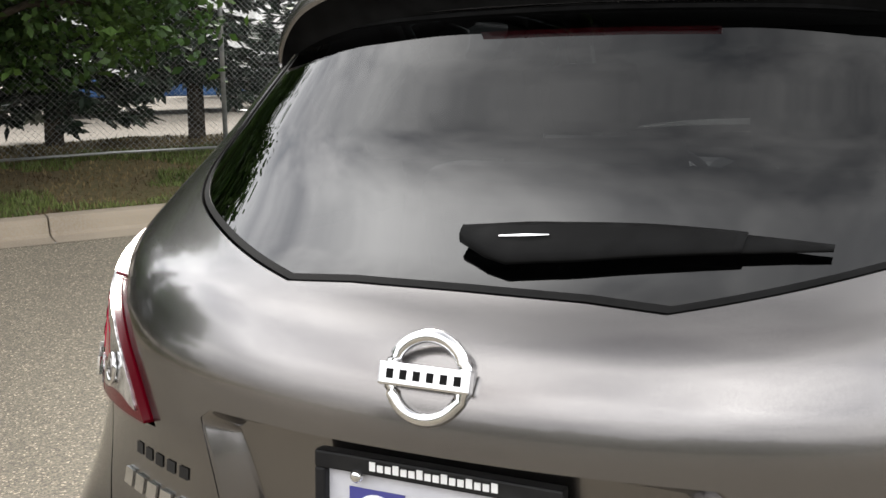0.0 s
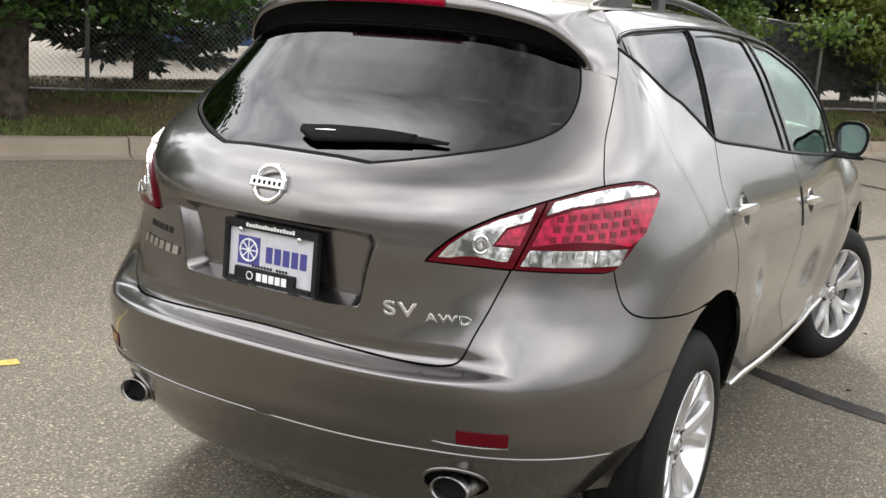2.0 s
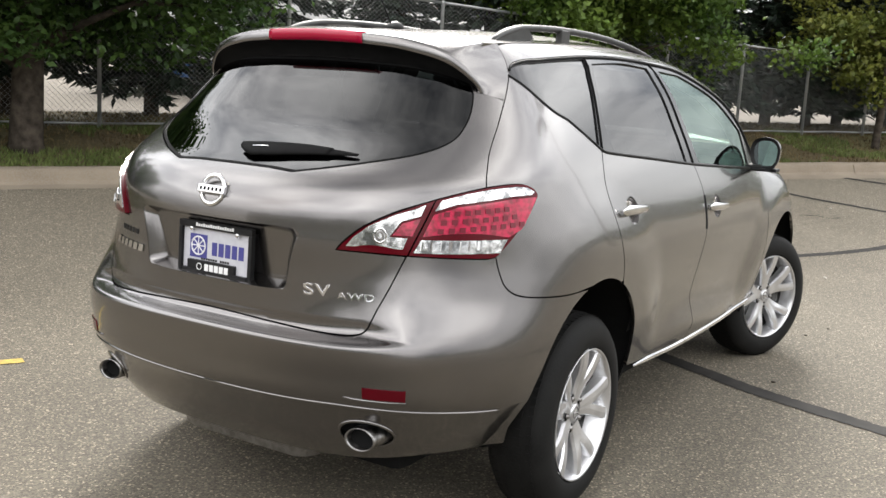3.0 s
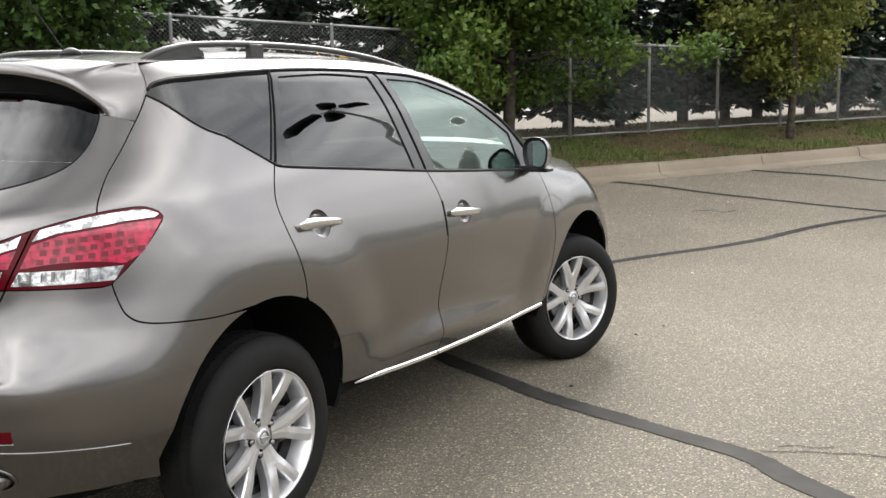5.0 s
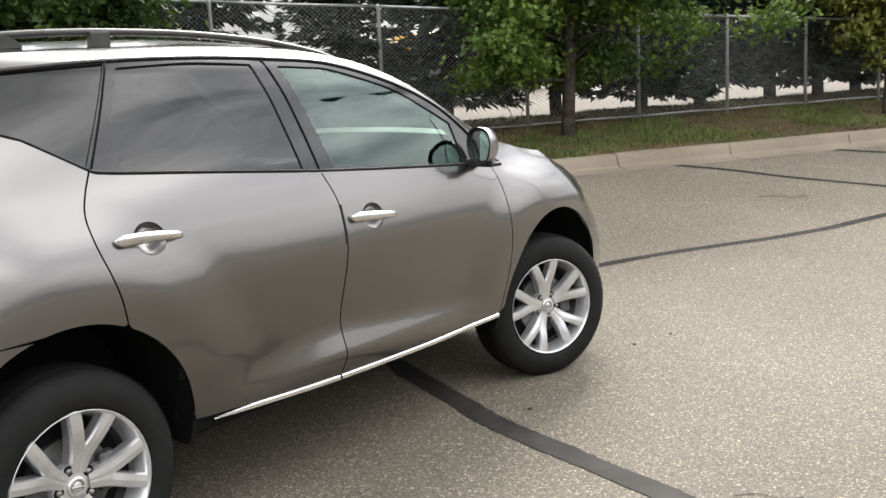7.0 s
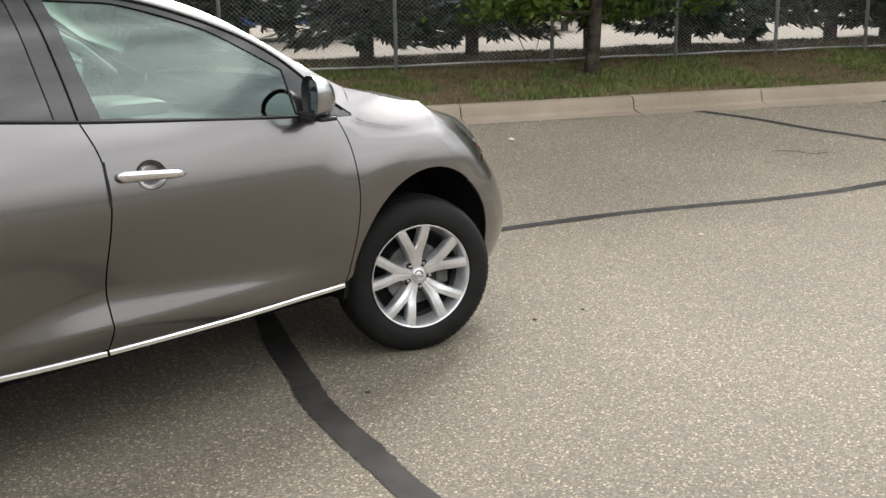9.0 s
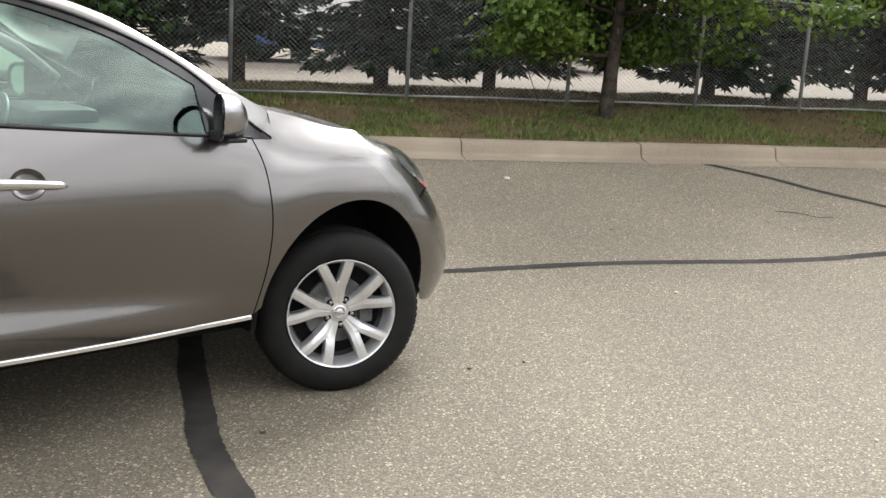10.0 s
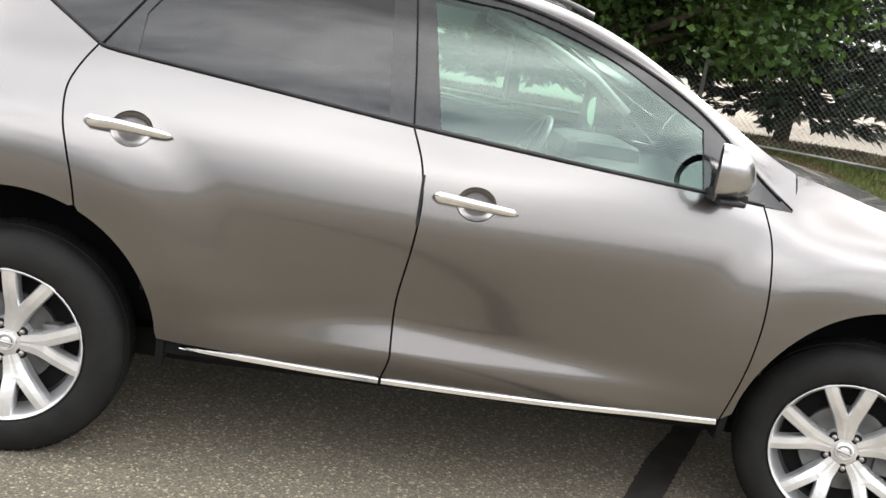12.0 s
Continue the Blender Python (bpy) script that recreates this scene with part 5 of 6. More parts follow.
    lathe(v, f, [(0.0, 0.079), (0.016, 0.079), (0.02, 0.076), (0.023, 0.079), (0.03, 0.079), (0.034, 0.072), (0.034, 0.06)], 32, turn @ Matrix.Diagonal((1, -1, 1, 1)))
    cap = link("centre_cap", v, f, ALLOY, w, smooth=True)
    v, f = [], []
    tube(v, f, [turn @ Vector((0.021 * math.cos(2 * math.pi * k / 24), -0.0795, 0.021 * math.sin(2 * math.pi * k / 24))) for k in range(24)], 0.0022, 5, closed=True)
    tube(v, f, [turn @ Vector((-0.024, -0.0795, 0.004)), turn @ Vector((0.024, -0.0795, -0.004))], 0.004, 5)
    link("cap_mark", v, f, DISC, cap)
    for k in range(5):
        a = 2 * math.pi * (k + 0.5) / 5 + clock
        v, f = [], []
        m = turn @ Matrix.Translation((0.06 * math.cos(a), 0, 0.06 * math.sin(a))) @ Matrix.Diagonal((1, -1, 1, 1))
        lathe(v, f, [(0.0, 0.079), (0.006, 0.079), (0.0085, 0.076), (0.0085, 0.071), (0.0125, 0.0708), (0.0135, 0.068)], 6 * 3, m)
        link("lug_nut", v, f, DISC, w, smooth=True)
        v, f = [], []
        lathe(v, f, [(0.0085, 0.0714), (0.0165, 0.0714), (0.018, 0.0695)], 18, m)
        link("nut_pocket", v, f, DARK, w, smooth=True)
    v, f = [], []
    lathe(v, f, [(0.05, 0.03), (0.15, 0.03), (0.15, 0.008), (0.05, 0.008)], 48, turn @ Matrix.Diagonal((1, -1, 1, 1)))
    link("brake_disc", v, f, BARREL, w)
    bm = bmesh.new()
    box(bm, (0.1, -0.055, -0.06), (0.165, -0.005, 0.07), 0.015, turn)
    part("caliper", bm, BARREL, w)
    # near-black disc added to hide the barrel, standing in for shade behind the spokes
    v, f = [], []
    lathe(v, f, [(0.0, 0.0), (0.2215, 0.0), (0.2215, 0.045)], 40, turn @ Matrix.Diagonal((1, -1, 1, 1)))
    link("shade_disc", v, f, DARK, w)
    # arch liner
    v, f = [], []
    ys = (0.135, 0.1, 0.0, -0.33)
    for k in range(33):
        a = radians(-10 + 200 * k / 32)
        for y in ys:
            r = ARCH_R + (0.006 if y > 0.12 else 0.03)
            px, pz = x + r * math.cos(a), ARCH_Z + r * math.sin(a)
            reach = abs(skin(q_at(px, pz), pz).y) - 0.012
            v.append(Vector((px, side * min(0.815 + y, reach), pz)))
    n = len(ys)
    for k in range(32):
        for i in range(n - 1):
            f.append((k * n + i, k * n + i + 1, k * n + n + i + 1, k * n + n + i))
    f.append(tuple(k * n + n - 1 for k in range(33)))
    link("arch_liner", v, f, DARK, car, "black wheel arch liner")
    return w


for x in (0.0, 2.825):
    for side in (-1, 1):
        wheel_at(x, side, radians(98 if x > 1 else 74))

# underbody
bm = bmesh.new()
box(bm, (-0.5, -0.56, 0.26), (3.5, 0.56, 0.37), 0.02)
box(bm, (-0.7, -0.58, 0.27), (-0.44, 0.58, 0.38), 0.04)
box(bm, (0.55, -0.72, 0.32), (2.28, 0.72, 0.37), 0.02)
box(bm, (-0.8, -0.45, 0.36), (-0.52, 0.45, 0.44), 0.03)
part("underbody", bm, DARK, car, "black underbody")
bm = bmesh.new()
box(bm, (-0.84, -0.3, 0.27), (-0.5, 0.3, 0.42), 0.07)
part("silencer", bm, DISC, car, "dull steel silencer")
for x in (0.0, 2.825):
    v, f = [], []
    tube(v, f, [(x, -0.75, 0.36), (x, 0.75, 0.36)], 0.04, 10)
    link("axle", v, f, DARK, car)

# cabin
cabin = tagged(empty("cabin"), "black leather cabin with two front seats")
cabin.parent = car
fl = bmesh.new()
box(fl, (0.52, -0.78, 0.42), (2.28, 0.78, 0.46))
box(fl, (-0.6, -0.46, 0.421), (0.52, 0.46, 0.459))
part("floor", fl, DARK, cabin)


def seat(x, y, w, parent):
    bm = bmesh.new()
    box(bm, (x, y - w, 0.6), (x + 0.5, y + w, 0.78), 0.06)
    part("seat_cushion", bm, LEATHER, parent)
    bm = bmesh.new()
    box(bm, (-0.07, -w, 0), (0.07, w, 0.62), 0.06, Matrix.Translation((x + 0.02, y, 0.74)) @ Euler((0, radians(-16), 0)).to_matrix().to_4x4())
    part("seat_back", bm, LEATHER, parent)
    for yy in ((y,) if w < 0.4 else (y - 0.33, y + 0.33)):
        bm = bmesh.new()
        box(bm, (-0.05, -0.13, 0.64), (0.05, 0.13, 0.84), 0.045, Matrix.Translation((x + 0.02, yy, 0.74)) @ Euler((0, radians(-16), 0)).to_matrix().to_4x4())
        part("headrest", bm, LEATHER, parent)


seat(1.05, -0.38, 0.26, cabin)
seat(1.05, 0.38, 0.26, cabin)
seat(0.1, 0.0, 0.47, cabin)
bm = bmesh.new()
box(bm, (1.85, -0.76, 0.72), (2.55, 0.76, 1.12), 0.1)
part("dashboard", bm, LEATHER, cabin)
bm = bmesh.new()
box(bm, (1.85, 0.18, 1.05), (2.2, 0.62, 1.19), 0.06)
part("instrument_hood", bm, LEATHER, cabin)
bm = bmesh.new()
box(bm, (1.0, -0.1, 0.5), (2.0, 0.1, 0.82), 0.04)
part("console", bm, LEATHER, cabin)
v, f = [], []
sm = Matrix.Translation((1.72, 0.38, 1.07)) @ Euler((0, radians(-62), 0)).to_matrix().to_4x4()
tube(v, f, [sm @ Vector((0.185 * math.cos(2 * math.pi * k / 36), 0.185 * math.sin(2 * math.pi * k / 36), 0)) for k in range(36)], 0.016, 8, closed=True)
for a in (0, 180, 270):
    tube(v, f, [sm @ Vector((0, 0, -0.02)), sm @ Vector((0.18 * math.cos(radians(a + 90)), 0.18 * math.sin(radians(a + 90)), 0))], 0.018, 6)
tube(v, f, [sm @ Vector((0, 0, -0.01)), sm @ Vector((0, 0, -0.25))], 0.03, 8)
link("steering_wheel", v, f, LEATHER, cabin, "black steering wheel", smooth=True)
bm = bmesh.new()
box(bm, (1.93, -0.14, 1.53), (1.96, 0.14, 1.6), 0.014)
part("rear_view_mirror", bm, BLACK, cabin)
# headliner and door trims follow the shell a little inside it
v, f = [], []
for i in range(21):
    x = -0.3 + 1.95 * i / 20
    for k in range(13):
        s = -0.93 + 1.86 * k / 12
        v.append(roof_sheet(x, s) + Vector((0, 0, -0.035)))
for i in range(20):
    for k in range(12):
        f.append((i * 13 + k, i * 13 + k + 1, i * 13 + 14 + k, i * 13 + 13 + k))
link("headliner", v, f, CLOTH, cabin, "grey cloth headliner", smooth=True)
for s in (-1, 1):
    v, f = [], []
    for i in range(13):
        q = 2.08 + 1.72 * i / 12
        zt = cubic(BELT, q) - 0.01
        for z, off in ((zt, 0.03), (zt - 0.05, 0.07), (0.9, 0.1), (0.5, 0.1)):
            p = skin(q, z)
            v.append(Vector((p.x, -s * (abs(p.y) - off) * -1, p.z)))
    for i in range(12):
        for k in range(3):
            f.append((i * 4 + k, i * 4 + k + 1, i * 4 + 5 + k, i * 4 + 4 + k))
    link("door_trim", v, f, LEATHER, cabin, smooth=True)
    v, f = [], []
    tube(v, f, [skin(-s * q, z) - outward(-s * q, z, skin(-s * q, z)) * 0.045 for q, z in ((2.76, 1.25), (2.72, 1.45), (2.69, 1.64))], 0.035, 8)
    tube(v, f, [skin(-s * q, z) - outward(-s * q, z, skin(-s * q, z)) * 0.05 for q, z in ((3.05, 1.66), (3.32, 1.585), (3.6, 1.44), (3.8, 1.3))], 0.03, 8)
    link("pillar_trim", v, f, CLOTH, cabin, smooth=True)


# ---- kerb ----
kerb = tagged(empty("kerb"), "pale concrete kerb and gutter in jointed lengths", "kerb", kind="structure")
joints = [-21.6 + 2.1 * i for i in range(9)] + [-1.95, 0.08, 2.35, 4.58, 6.54, 8.1, 9.9, 11.8, 13.8, 15.9, 18, 20.2, 22.4, 24.6, 27, 29.5]
SECTION = [(-0.25, -0.02), (-0.22, -0.004), (-0.06, -0.004), (-0.02, 0.02), (0.0, 0.09), (0.015, 0.125), (0.045, 0.14), (0.15, 0.145), (0.165, 0.135), (0.165, -0.05)]
for a, b in zip(joints, joints[1:]):
    verts, faces, k = [], [], len(SECTION)
    sts = [a + 0.006, a + 0.016] + [a + (b - a) * f for f in (0.25, 0.5, 0.75)] + [b - 0.016, b - 0.006]
    sag = random.uniform(-0.006, 0.006)
    for i, s in enumerate(sts):
        for n, z in SECTION:
            p = kp(s, n + (0.006 if i in (0, 6) and n > -0.05 else 0))
            level = lot(p.x, p.y) + 0.004 - foot(p.x) - sag if n < -0.21 else z
            verts.append(Vector((p.x, p.y, foot(p.x) + level + sag + 0.004 * noise.noise(Vector((s * 2, n * 5, 1))))))
    for i in range(6):
        for j in range(k - 1):
            faces.append((i * k + j, i * k + k + j, i * k + k + j + 1, i * k + j + 1))
    faces += [tuple(range(k)), tuple(range(6 * k, 7 * k))[::-1]]
    link("kerb_length", verts, faces, CONCRETE, kerb)

# ---- lawn and the yard beyond ----
FENCE = 1.94
lawn = tagged(strip("lawn", FAR, [(0.16, 0.125), (0.5, 0.16), (1.0, 0.225), (1.5, 0.31), (FENCE, 0.375), (2.6, 0.44), (3.3, 0.47)], GRASS_SOIL, "sloping strip of mown grass with bare patches", wobble=0.03), category="lawn", kind="structure")
yard = tagged(strip("yard", FAR, [(3.2, 0.46), (5, 0.44), (9, 0.42), (20, 0.45), (60, 0.6), (400, 1.5)], GRAVEL, "pale gravel yard behind the fence"), category="ground", kind="structure")


def lawn_height(x, n):
    return foot(x) + cubic([(0.16, 0.125), (0.5, 0.16), (1.0, 0.225), (1.5, 0.31), (FENCE, 0.375), (2.6, 0.44), (3.3, 0.47)], n)


BLADES = vary(mat("grass_blades", (0.07, 0.12, 0.03), 0.6, 0, 0.2), 0.9, (0.066, 0.09, 0.023), (0.118, 0.14, 0.043), random_amount=0.4)
DRY = vary(mat("dry_grass_and_litter", (0.13, 0.1, 0.05), 0.9, 0, 0.1), 2, (0.075, 0.055, 0.03), (0.17, 0.13, 0.065), random_amount=0.4)
rng = np.random.default_rng(5)


def blades(name, count, material, label, n0, n1, chance, height):
    verts, faces = [], []
    for _ in range(count):
        s, n = rng.uniform(-9, 17), rng.uniform(n0, n1)
        thick = noise.noise(Vector((s * 0.7, n * 1.2, 7))) + 0.5 * noise.noise(Vector((s * 2.5, n * 2.5, 2)))
        if not chance(thick, n, s):
            continue
        p = kp(s, n)
        z = lawn_height(p.x, n) + 0.03 * noise.noise(Vector((s * 0.9, n * 0.9, 3)))
        a, h, w = rng.uniform(0, 6.283), height * rng.uniform(0.5, 1.4), rng.uniform(0.006, 0.014)
        d, lean = Vector((math.cos(a), math.sin(a), 0)), Vector((rng.normal(0, 0.35), rng.normal(0, 0.35), 1)) * h
        base = len(verts)
        p = Vector((p.x, p.y, z - 0.005))
        verts += [p - d * w, p + d * w, p + lean]
        faces.append((base, base + 1, base + 2))
    tagged(link(name, verts, faces, material), label, "grass", kind="stuff")


blades("grass", 90000, BLADES, "short green mown grass blades", 0.14, 2.3, lambda t, n, s: t > -0.22 + 0.34 * max(0, n - 1.1) + 0.14 * min(1, max(0, (s - 1.5) / 3)), 0.05)
blades("leaf_litter", 42000, DRY, "dry grass and dead leaves by the fence", 0.16, 3.2, lambda t, n, s: t < 0.02 + 0.36 * max(0, n - 0.8) + 0.2 * min(1, max(0, (s - 1.5) / 3)), 0.035)

# ---- chain-link fence ----
fence = tagged(empty("fence", kp(0, FENCE)), "galvanised chain-link fence with round steel posts", "fence")


def under(ob):
    ob.matrix_parent_inverse = Matrix.Translation(-kp(0, FENCE))
    return ob


def fence_at(x):
    """A place on the fence line at x, with its foot and top heights."""
    return Vector((x, 10.252 - 0.649 * x, 0)), 0.64 + 0.019 * x, 2.93 - 0.054 * x


posts = [-5.2, -3.3, -1.35, 0.6, 2.65, 4.66, 6.53, 8.27, 9.95, 11.37, 12.58, 13.72, 14.85, 15.95, 17.05, 18.1, 19.2]
for x in posts:
    p, lo, hi = fence_at(x)
    v, f = [], []
    tube(v, f, [p + Vector((0, 0, lo - 0.15)), p + Vector((0, 0, hi - 0.01)), p + Vector((0, 0, hi + 0.015)), p + Vector((0, 0, hi + 0.03))], [0.024, 0.024, 0.027, 0.008], 12)
    under(link("post", v, f, STEEL, fence, smooth=True))
for name, top in (("top_rail", True), ("bottom_rail", False)):
    for a, b in zip(posts, posts[1:]):
        (p, lo, hi), (q, lo2, hi2) = fence_at(a), fence_at(b)
        v, f = [], []
        sag = -0.006 if top else 0.01
        za, zb = (hi, hi2) if top else (lo + 0.06, lo2 + 0.06)
        m = (p + q) / 2 + Vector((0, 0, (za + zb) / 2 + sag))
        tube(v, f, [p + Vector((0, 0, za)), m, q + Vector((0, 0, zb))], 0.017 if top else 0.012, 8)
        under(link(name, v, f, STEEL, fence, smooth=True))
v, f = [], []
line0, line1 = fence_at(posts[0])[0], fence_at(posts[-1])[0]
total = (line1 - line0).length
way = (line1 - line0).normalized()
off = ACROSS * -0.028
pitch = 0.062
for k in range(int((total + 3) / pitch)):
    for lean in (-1, 1):
        s0 = k * pitch - 1.5
        pts = []
        for i in range(7):
            t = i / 6
            s = s0 + lean * (0.95 * 2.0 * (t - 0.5))
            if 0 <= s <= total:
                x = (line0 + way * s).x
                _, lo, hi = fence_at(x)
                pts.append(line0 + way * s + off * (1 + 0.08 * lean) + Vector((0, 0, lo + 0.04 + (hi - lo - 0.04) * t + 0.01 * math.sin(s * 2.1))))
        if len(pts) > 1:
            tube(v, f, [pts[0], pts[len(pts) // 2], pts[-1]], 0.0012, 3, caps=False)
under(tagged(link("wire_mesh", v, f, STEEL, fence), "galvanised diamond wire mesh", kind="stuff"))

# ---- trees ----
def leafy(name, base, colour, soft, amount=0.4):
    """A leaf material that lets some light through."""
    m = vary(mat(name, base, 0.5, 0, 0.35), 1.4, colour[0], colour[1], random_amount=amount)
    n, l = m.node_tree.nodes, m.node_tree.links
    b, out = n["Principled BSDF"], n["Material Output"]
    tr, mx = n.new("ShaderNodeBsdfTranslucent"), n.new("ShaderNodeMixShader")
    l.new(b.inputs["Base Color"].links[0].from_socket, tr.inputs["Color"])
    mx.inputs["Fac"].default_value = soft
    l.new(b.outputs["BSDF"], mx.inputs[1])
    l.new(tr.outputs["BSDF"], mx.inputs[2])
    l.new(mx.outputs["Shader"], out.inputs["Surface"])
    return m


LEAF_DARK = leafy("dark_maple_leaves", (0.05, 0.1, 0.03), ((0.025, 0.058, 0.013), (0.066, 0.118, 0.024)), 0.35)
LEAF_BRIGHT = leafy("bright_ash_leaves", (0.09, 0.15, 0.03), ((0.05, 0.098, 0.016), (0.13, 0.19, 0.034)), 0.4)
LEAF_YELLOW = leafy("yellowing_leaves", (0.13, 0.15, 0.03), ((0.11, 0.145, 0.03), (0.23, 0.23, 0.05)), 0.4)
SPRUCE = leafy("blue_green_needles", (0.03, 0.05, 0.03), ((0.013, 0.024, 0.015), (0.035, 0.052, 0.034)), 0.15, 0.5)


def broad_tree(name, at, height, spread, low, trunk_r, leaves, material, seed, label, lean=(0, 0)):
    rnd = np.random.default_rng(seed)
    tree = tagged(empty(name, at), label, "tree", "roadside trees")
    v, f, tips = [], [], []
    top = Vector((lean[0], lean[1], height * 0.8))
    trunk = [Vector((0, 0, -0.1)), Vector((0.01, 0.02, 0.1)), top * 0.25 + Vector((0.03, -0.02, 0)), top * 0.5, top * 0.75, top]
    tube(v, f, trunk, [trunk_r * 1.35, trunk_r * 1.05, trunk_r * 0.9, trunk_r * 0.65, trunk_r * 0.4, trunk_r * 0.12], 12)
    for k in range(22):
        t = rnd.uniform(0.16, 0.95)
        start = top * t
        a = k * 2.4 + rnd.normal(0, 0.3)
        reach = spread * (0.55 + 0.55 * math.sin(math.pi * min(1, 0.18 + t * 0.85))) * rnd.uniform(0.7, 1.05)
        rise = height * rnd.uniform(-0.02, 0.16) * (1.2 - 0.5 * t)
        end = start + Vector((math.cos(a) * reach, math.sin(a) * reach, rise))
        mid = start.lerp(end, 0.5) + Vector((0, 0, rise * 0.35 + 0.05))
        r = trunk_r * 0.38 * (1 - 0.6 * t)
        tube(v, f, [start, start.lerp(mid, 0.5), mid, mid.lerp(end, 0.6), end], [r, r * 0.8, r * 0.6, r * 0.35, 0.004], 6)
        for u in (0.45, 0.6, 0.72, 0.84, 0.93, 1.0):
            c = start.lerp(mid, u * 2) if u < 0.5 else mid.lerp(end, u * 2 - 1)
            side = Vector(rnd.normal(0, 1, 3)) * reach * 0.17
            tips.append((c + side, 0.5 + 0.5 * (1 - u)))
            if u > 0.5:
                tube(v, f, [c, c + side], [0.008, 0.003], 4, caps=False)
    for k in range(16):
        c = top * rnd.uniform(0.2, 0.62)
        tips.append((c + Vector((rnd.normal(0, 1), rnd.normal(0, 1), rnd.normal(0, 0.4))) * spread * 0.3, 1.0))
    trunk_ob = link("trunk", v, f, BARK, tree, "grey-brown bark", smooth=True)
    v, f = [], []
    per = max(1, leaves // len(tips))
    for c, w in tips:
        size = spread * rnd.uniform(0.16, 0.3)
        dens = rnd.uniform(0.6, 1.35)
        for _ in range(int(per * dens)):
            d = Vector(rnd.normal(0, 1, 3))
            p = c + Vector((d.x, d.y, d.z * 0.6 - 0.15)) * size * 0.62
            if p.z < low + 0.25 * noise.noise(p * 1.3):
                continue
            n = (Vector(rnd.normal(0, 0.7, 3)) + Vector((0, 0, 0.7))).normalized()
            side = n.cross(Vector(rnd.normal(0, 1, 3))).normalized()
            up = side.cross(n)
            s = rnd.uniform(0.022, 0.042)
            b = len(v)
            v += [p - side * s * 0.9, p - up * s * 1.3 - n * s * 0.3, p + side * s * 0.9, p + up * s * 1.6 - n * s * 0.2]
            f.append((b, b + 1, b + 2, b + 3))
    link("crown", v, f, material, tree, "uneven leafy crown")
    return tree


def on_lawn(x, a):
    """A place at x on a line parallel to the fence."""
    y = a - 0.649 * x
    n = 0.5444 * x + 0.8388 * y - KERB
    return Vector((x, y, lawn_height(x, n) - 0.03))


broad_tree("maple_tree", on_lawn(3.45, 9.15), 5.9, 2.05, 0.95, 0.165, 80000, LEAF_DARK, 3, "dark green maple with a short stout trunk on the lawn")
broad_tree("ash_tree", on_lawn(9.93, 9.6), 5.4, 1.45, 0.7, 0.085, 56000, LEAF_BRIGHT, 8, "bright green leafy tree in front of the fence", (0.1, 0.05))
broad_tree("young_tree", on_lawn(13.9, 9.25), 5.2, 1.2, 0.55, 0.06, 22000, LEAF_YELLOW, 12, "slender tree with thin yellowing leaves on the lawn")
broad_tree("maple_tree", on_lawn(-1.6, 9.2), 6.2, 2.0, 1.1, 0.12, 46000, LEAF_DARK, 21, "dark green maple on the lawn strip")


def spruce(name, at, height, radius, seed, bare=0.45):
    rnd = np.random.default_rng(seed)
    tree = tagged(empty(name, at), "dark blue-green spruce with drooping lower boughs behind the fence", "tree", "row of spruces")
    v, f = [], []
    tube(v, f, [Vector((0, 0, -0.15)), Vector((0, 0, 0.05)), Vector((0.02, 0.01, height * 0.35)), Vector((0, 0, height))], [0.12, 0.1, 0.075, 0.008], 9)
    nv, nf = [], []

    def twig(p, d, length, width):
        side = d.cross(Vector((0, 0, 1)))
        side = side.normalized() if side.length > 0.01 else Vector((1, 0, 0))
        side = (side + Vector(rnd.normal(0, 0.5, 3))).normalized()
        b = len(nv)
        nv.extend([p, p + d * length * 0.45 + side * width, p + d * length, p + d * length * 0.45 - side * width])
        nf.append((b, b + 1, b + 2, b + 3))

    z, k = bare, 0
    while z < height - 0.1:
        t = (z - bare) / (height - bare)
        count = 9 if t < 0.7 else 6
        for j in range(count):
            a = j * 2 * math.pi / count + k * 0.9 + rnd.normal(0, 0.2)
            reach = radius * (1 - t) ** 0.8 * rnd.uniform(0.72, 1.12) + 0.06
            out = Vector((math.cos(a), math.sin(a), 0))
            start = Vector((0, 0, z + rnd.normal(0, 0.05)))
            droop = -0.2 * reach * (1 - t) + 0.12 * t
            path = [start, start + out * reach * 0.35 + Vector((0, 0, droop * 0.35 + 0.03)), start + out * reach * 0.7 + Vector((0, 0, droop)), start + out * reach + Vector((0, 0, droop * 0.75))]
            tube(v, f, path, [0.014 * (1 - t) + 0.006, 0.01, 0.006, 0.003], 4, caps=False)
            steps = max(4, int(reach / 0.075))
            for i in range(steps):
                u = (i + 0.6) / steps * 3
                g = min(2, int(u))
                p = path[g].lerp(path[g + 1], u - g)
                for sgn in (-1, 1, 0, -0.5, 0.5, 1, -1):
                    side = Vector((-out.y, out.x, 0)) * sgn
                    d = (out * 0.75 + side * rnd.uniform(0.4, 1.0) + Vector((0, 0, rnd.uniform(-0.75, 0.12)))).normalized()
                    twig(p + Vector(rnd.normal(0, 0.02, 3)), d, rnd.uniform(0.13, 0.26) * (0.6 + 0.4 * (1 - t)), rnd.uniform(0.026, 0.05))
        z += 0.15 + 0.07 * t + rnd.uniform(0, 0.05)
        k += 1
    link("trunk", v, f, BARK, tree, "dark scaly bark", smooth=True)
    link("crown", nv, nf, SPRUCE, tree, "layered boughs of short needles")
    return tree


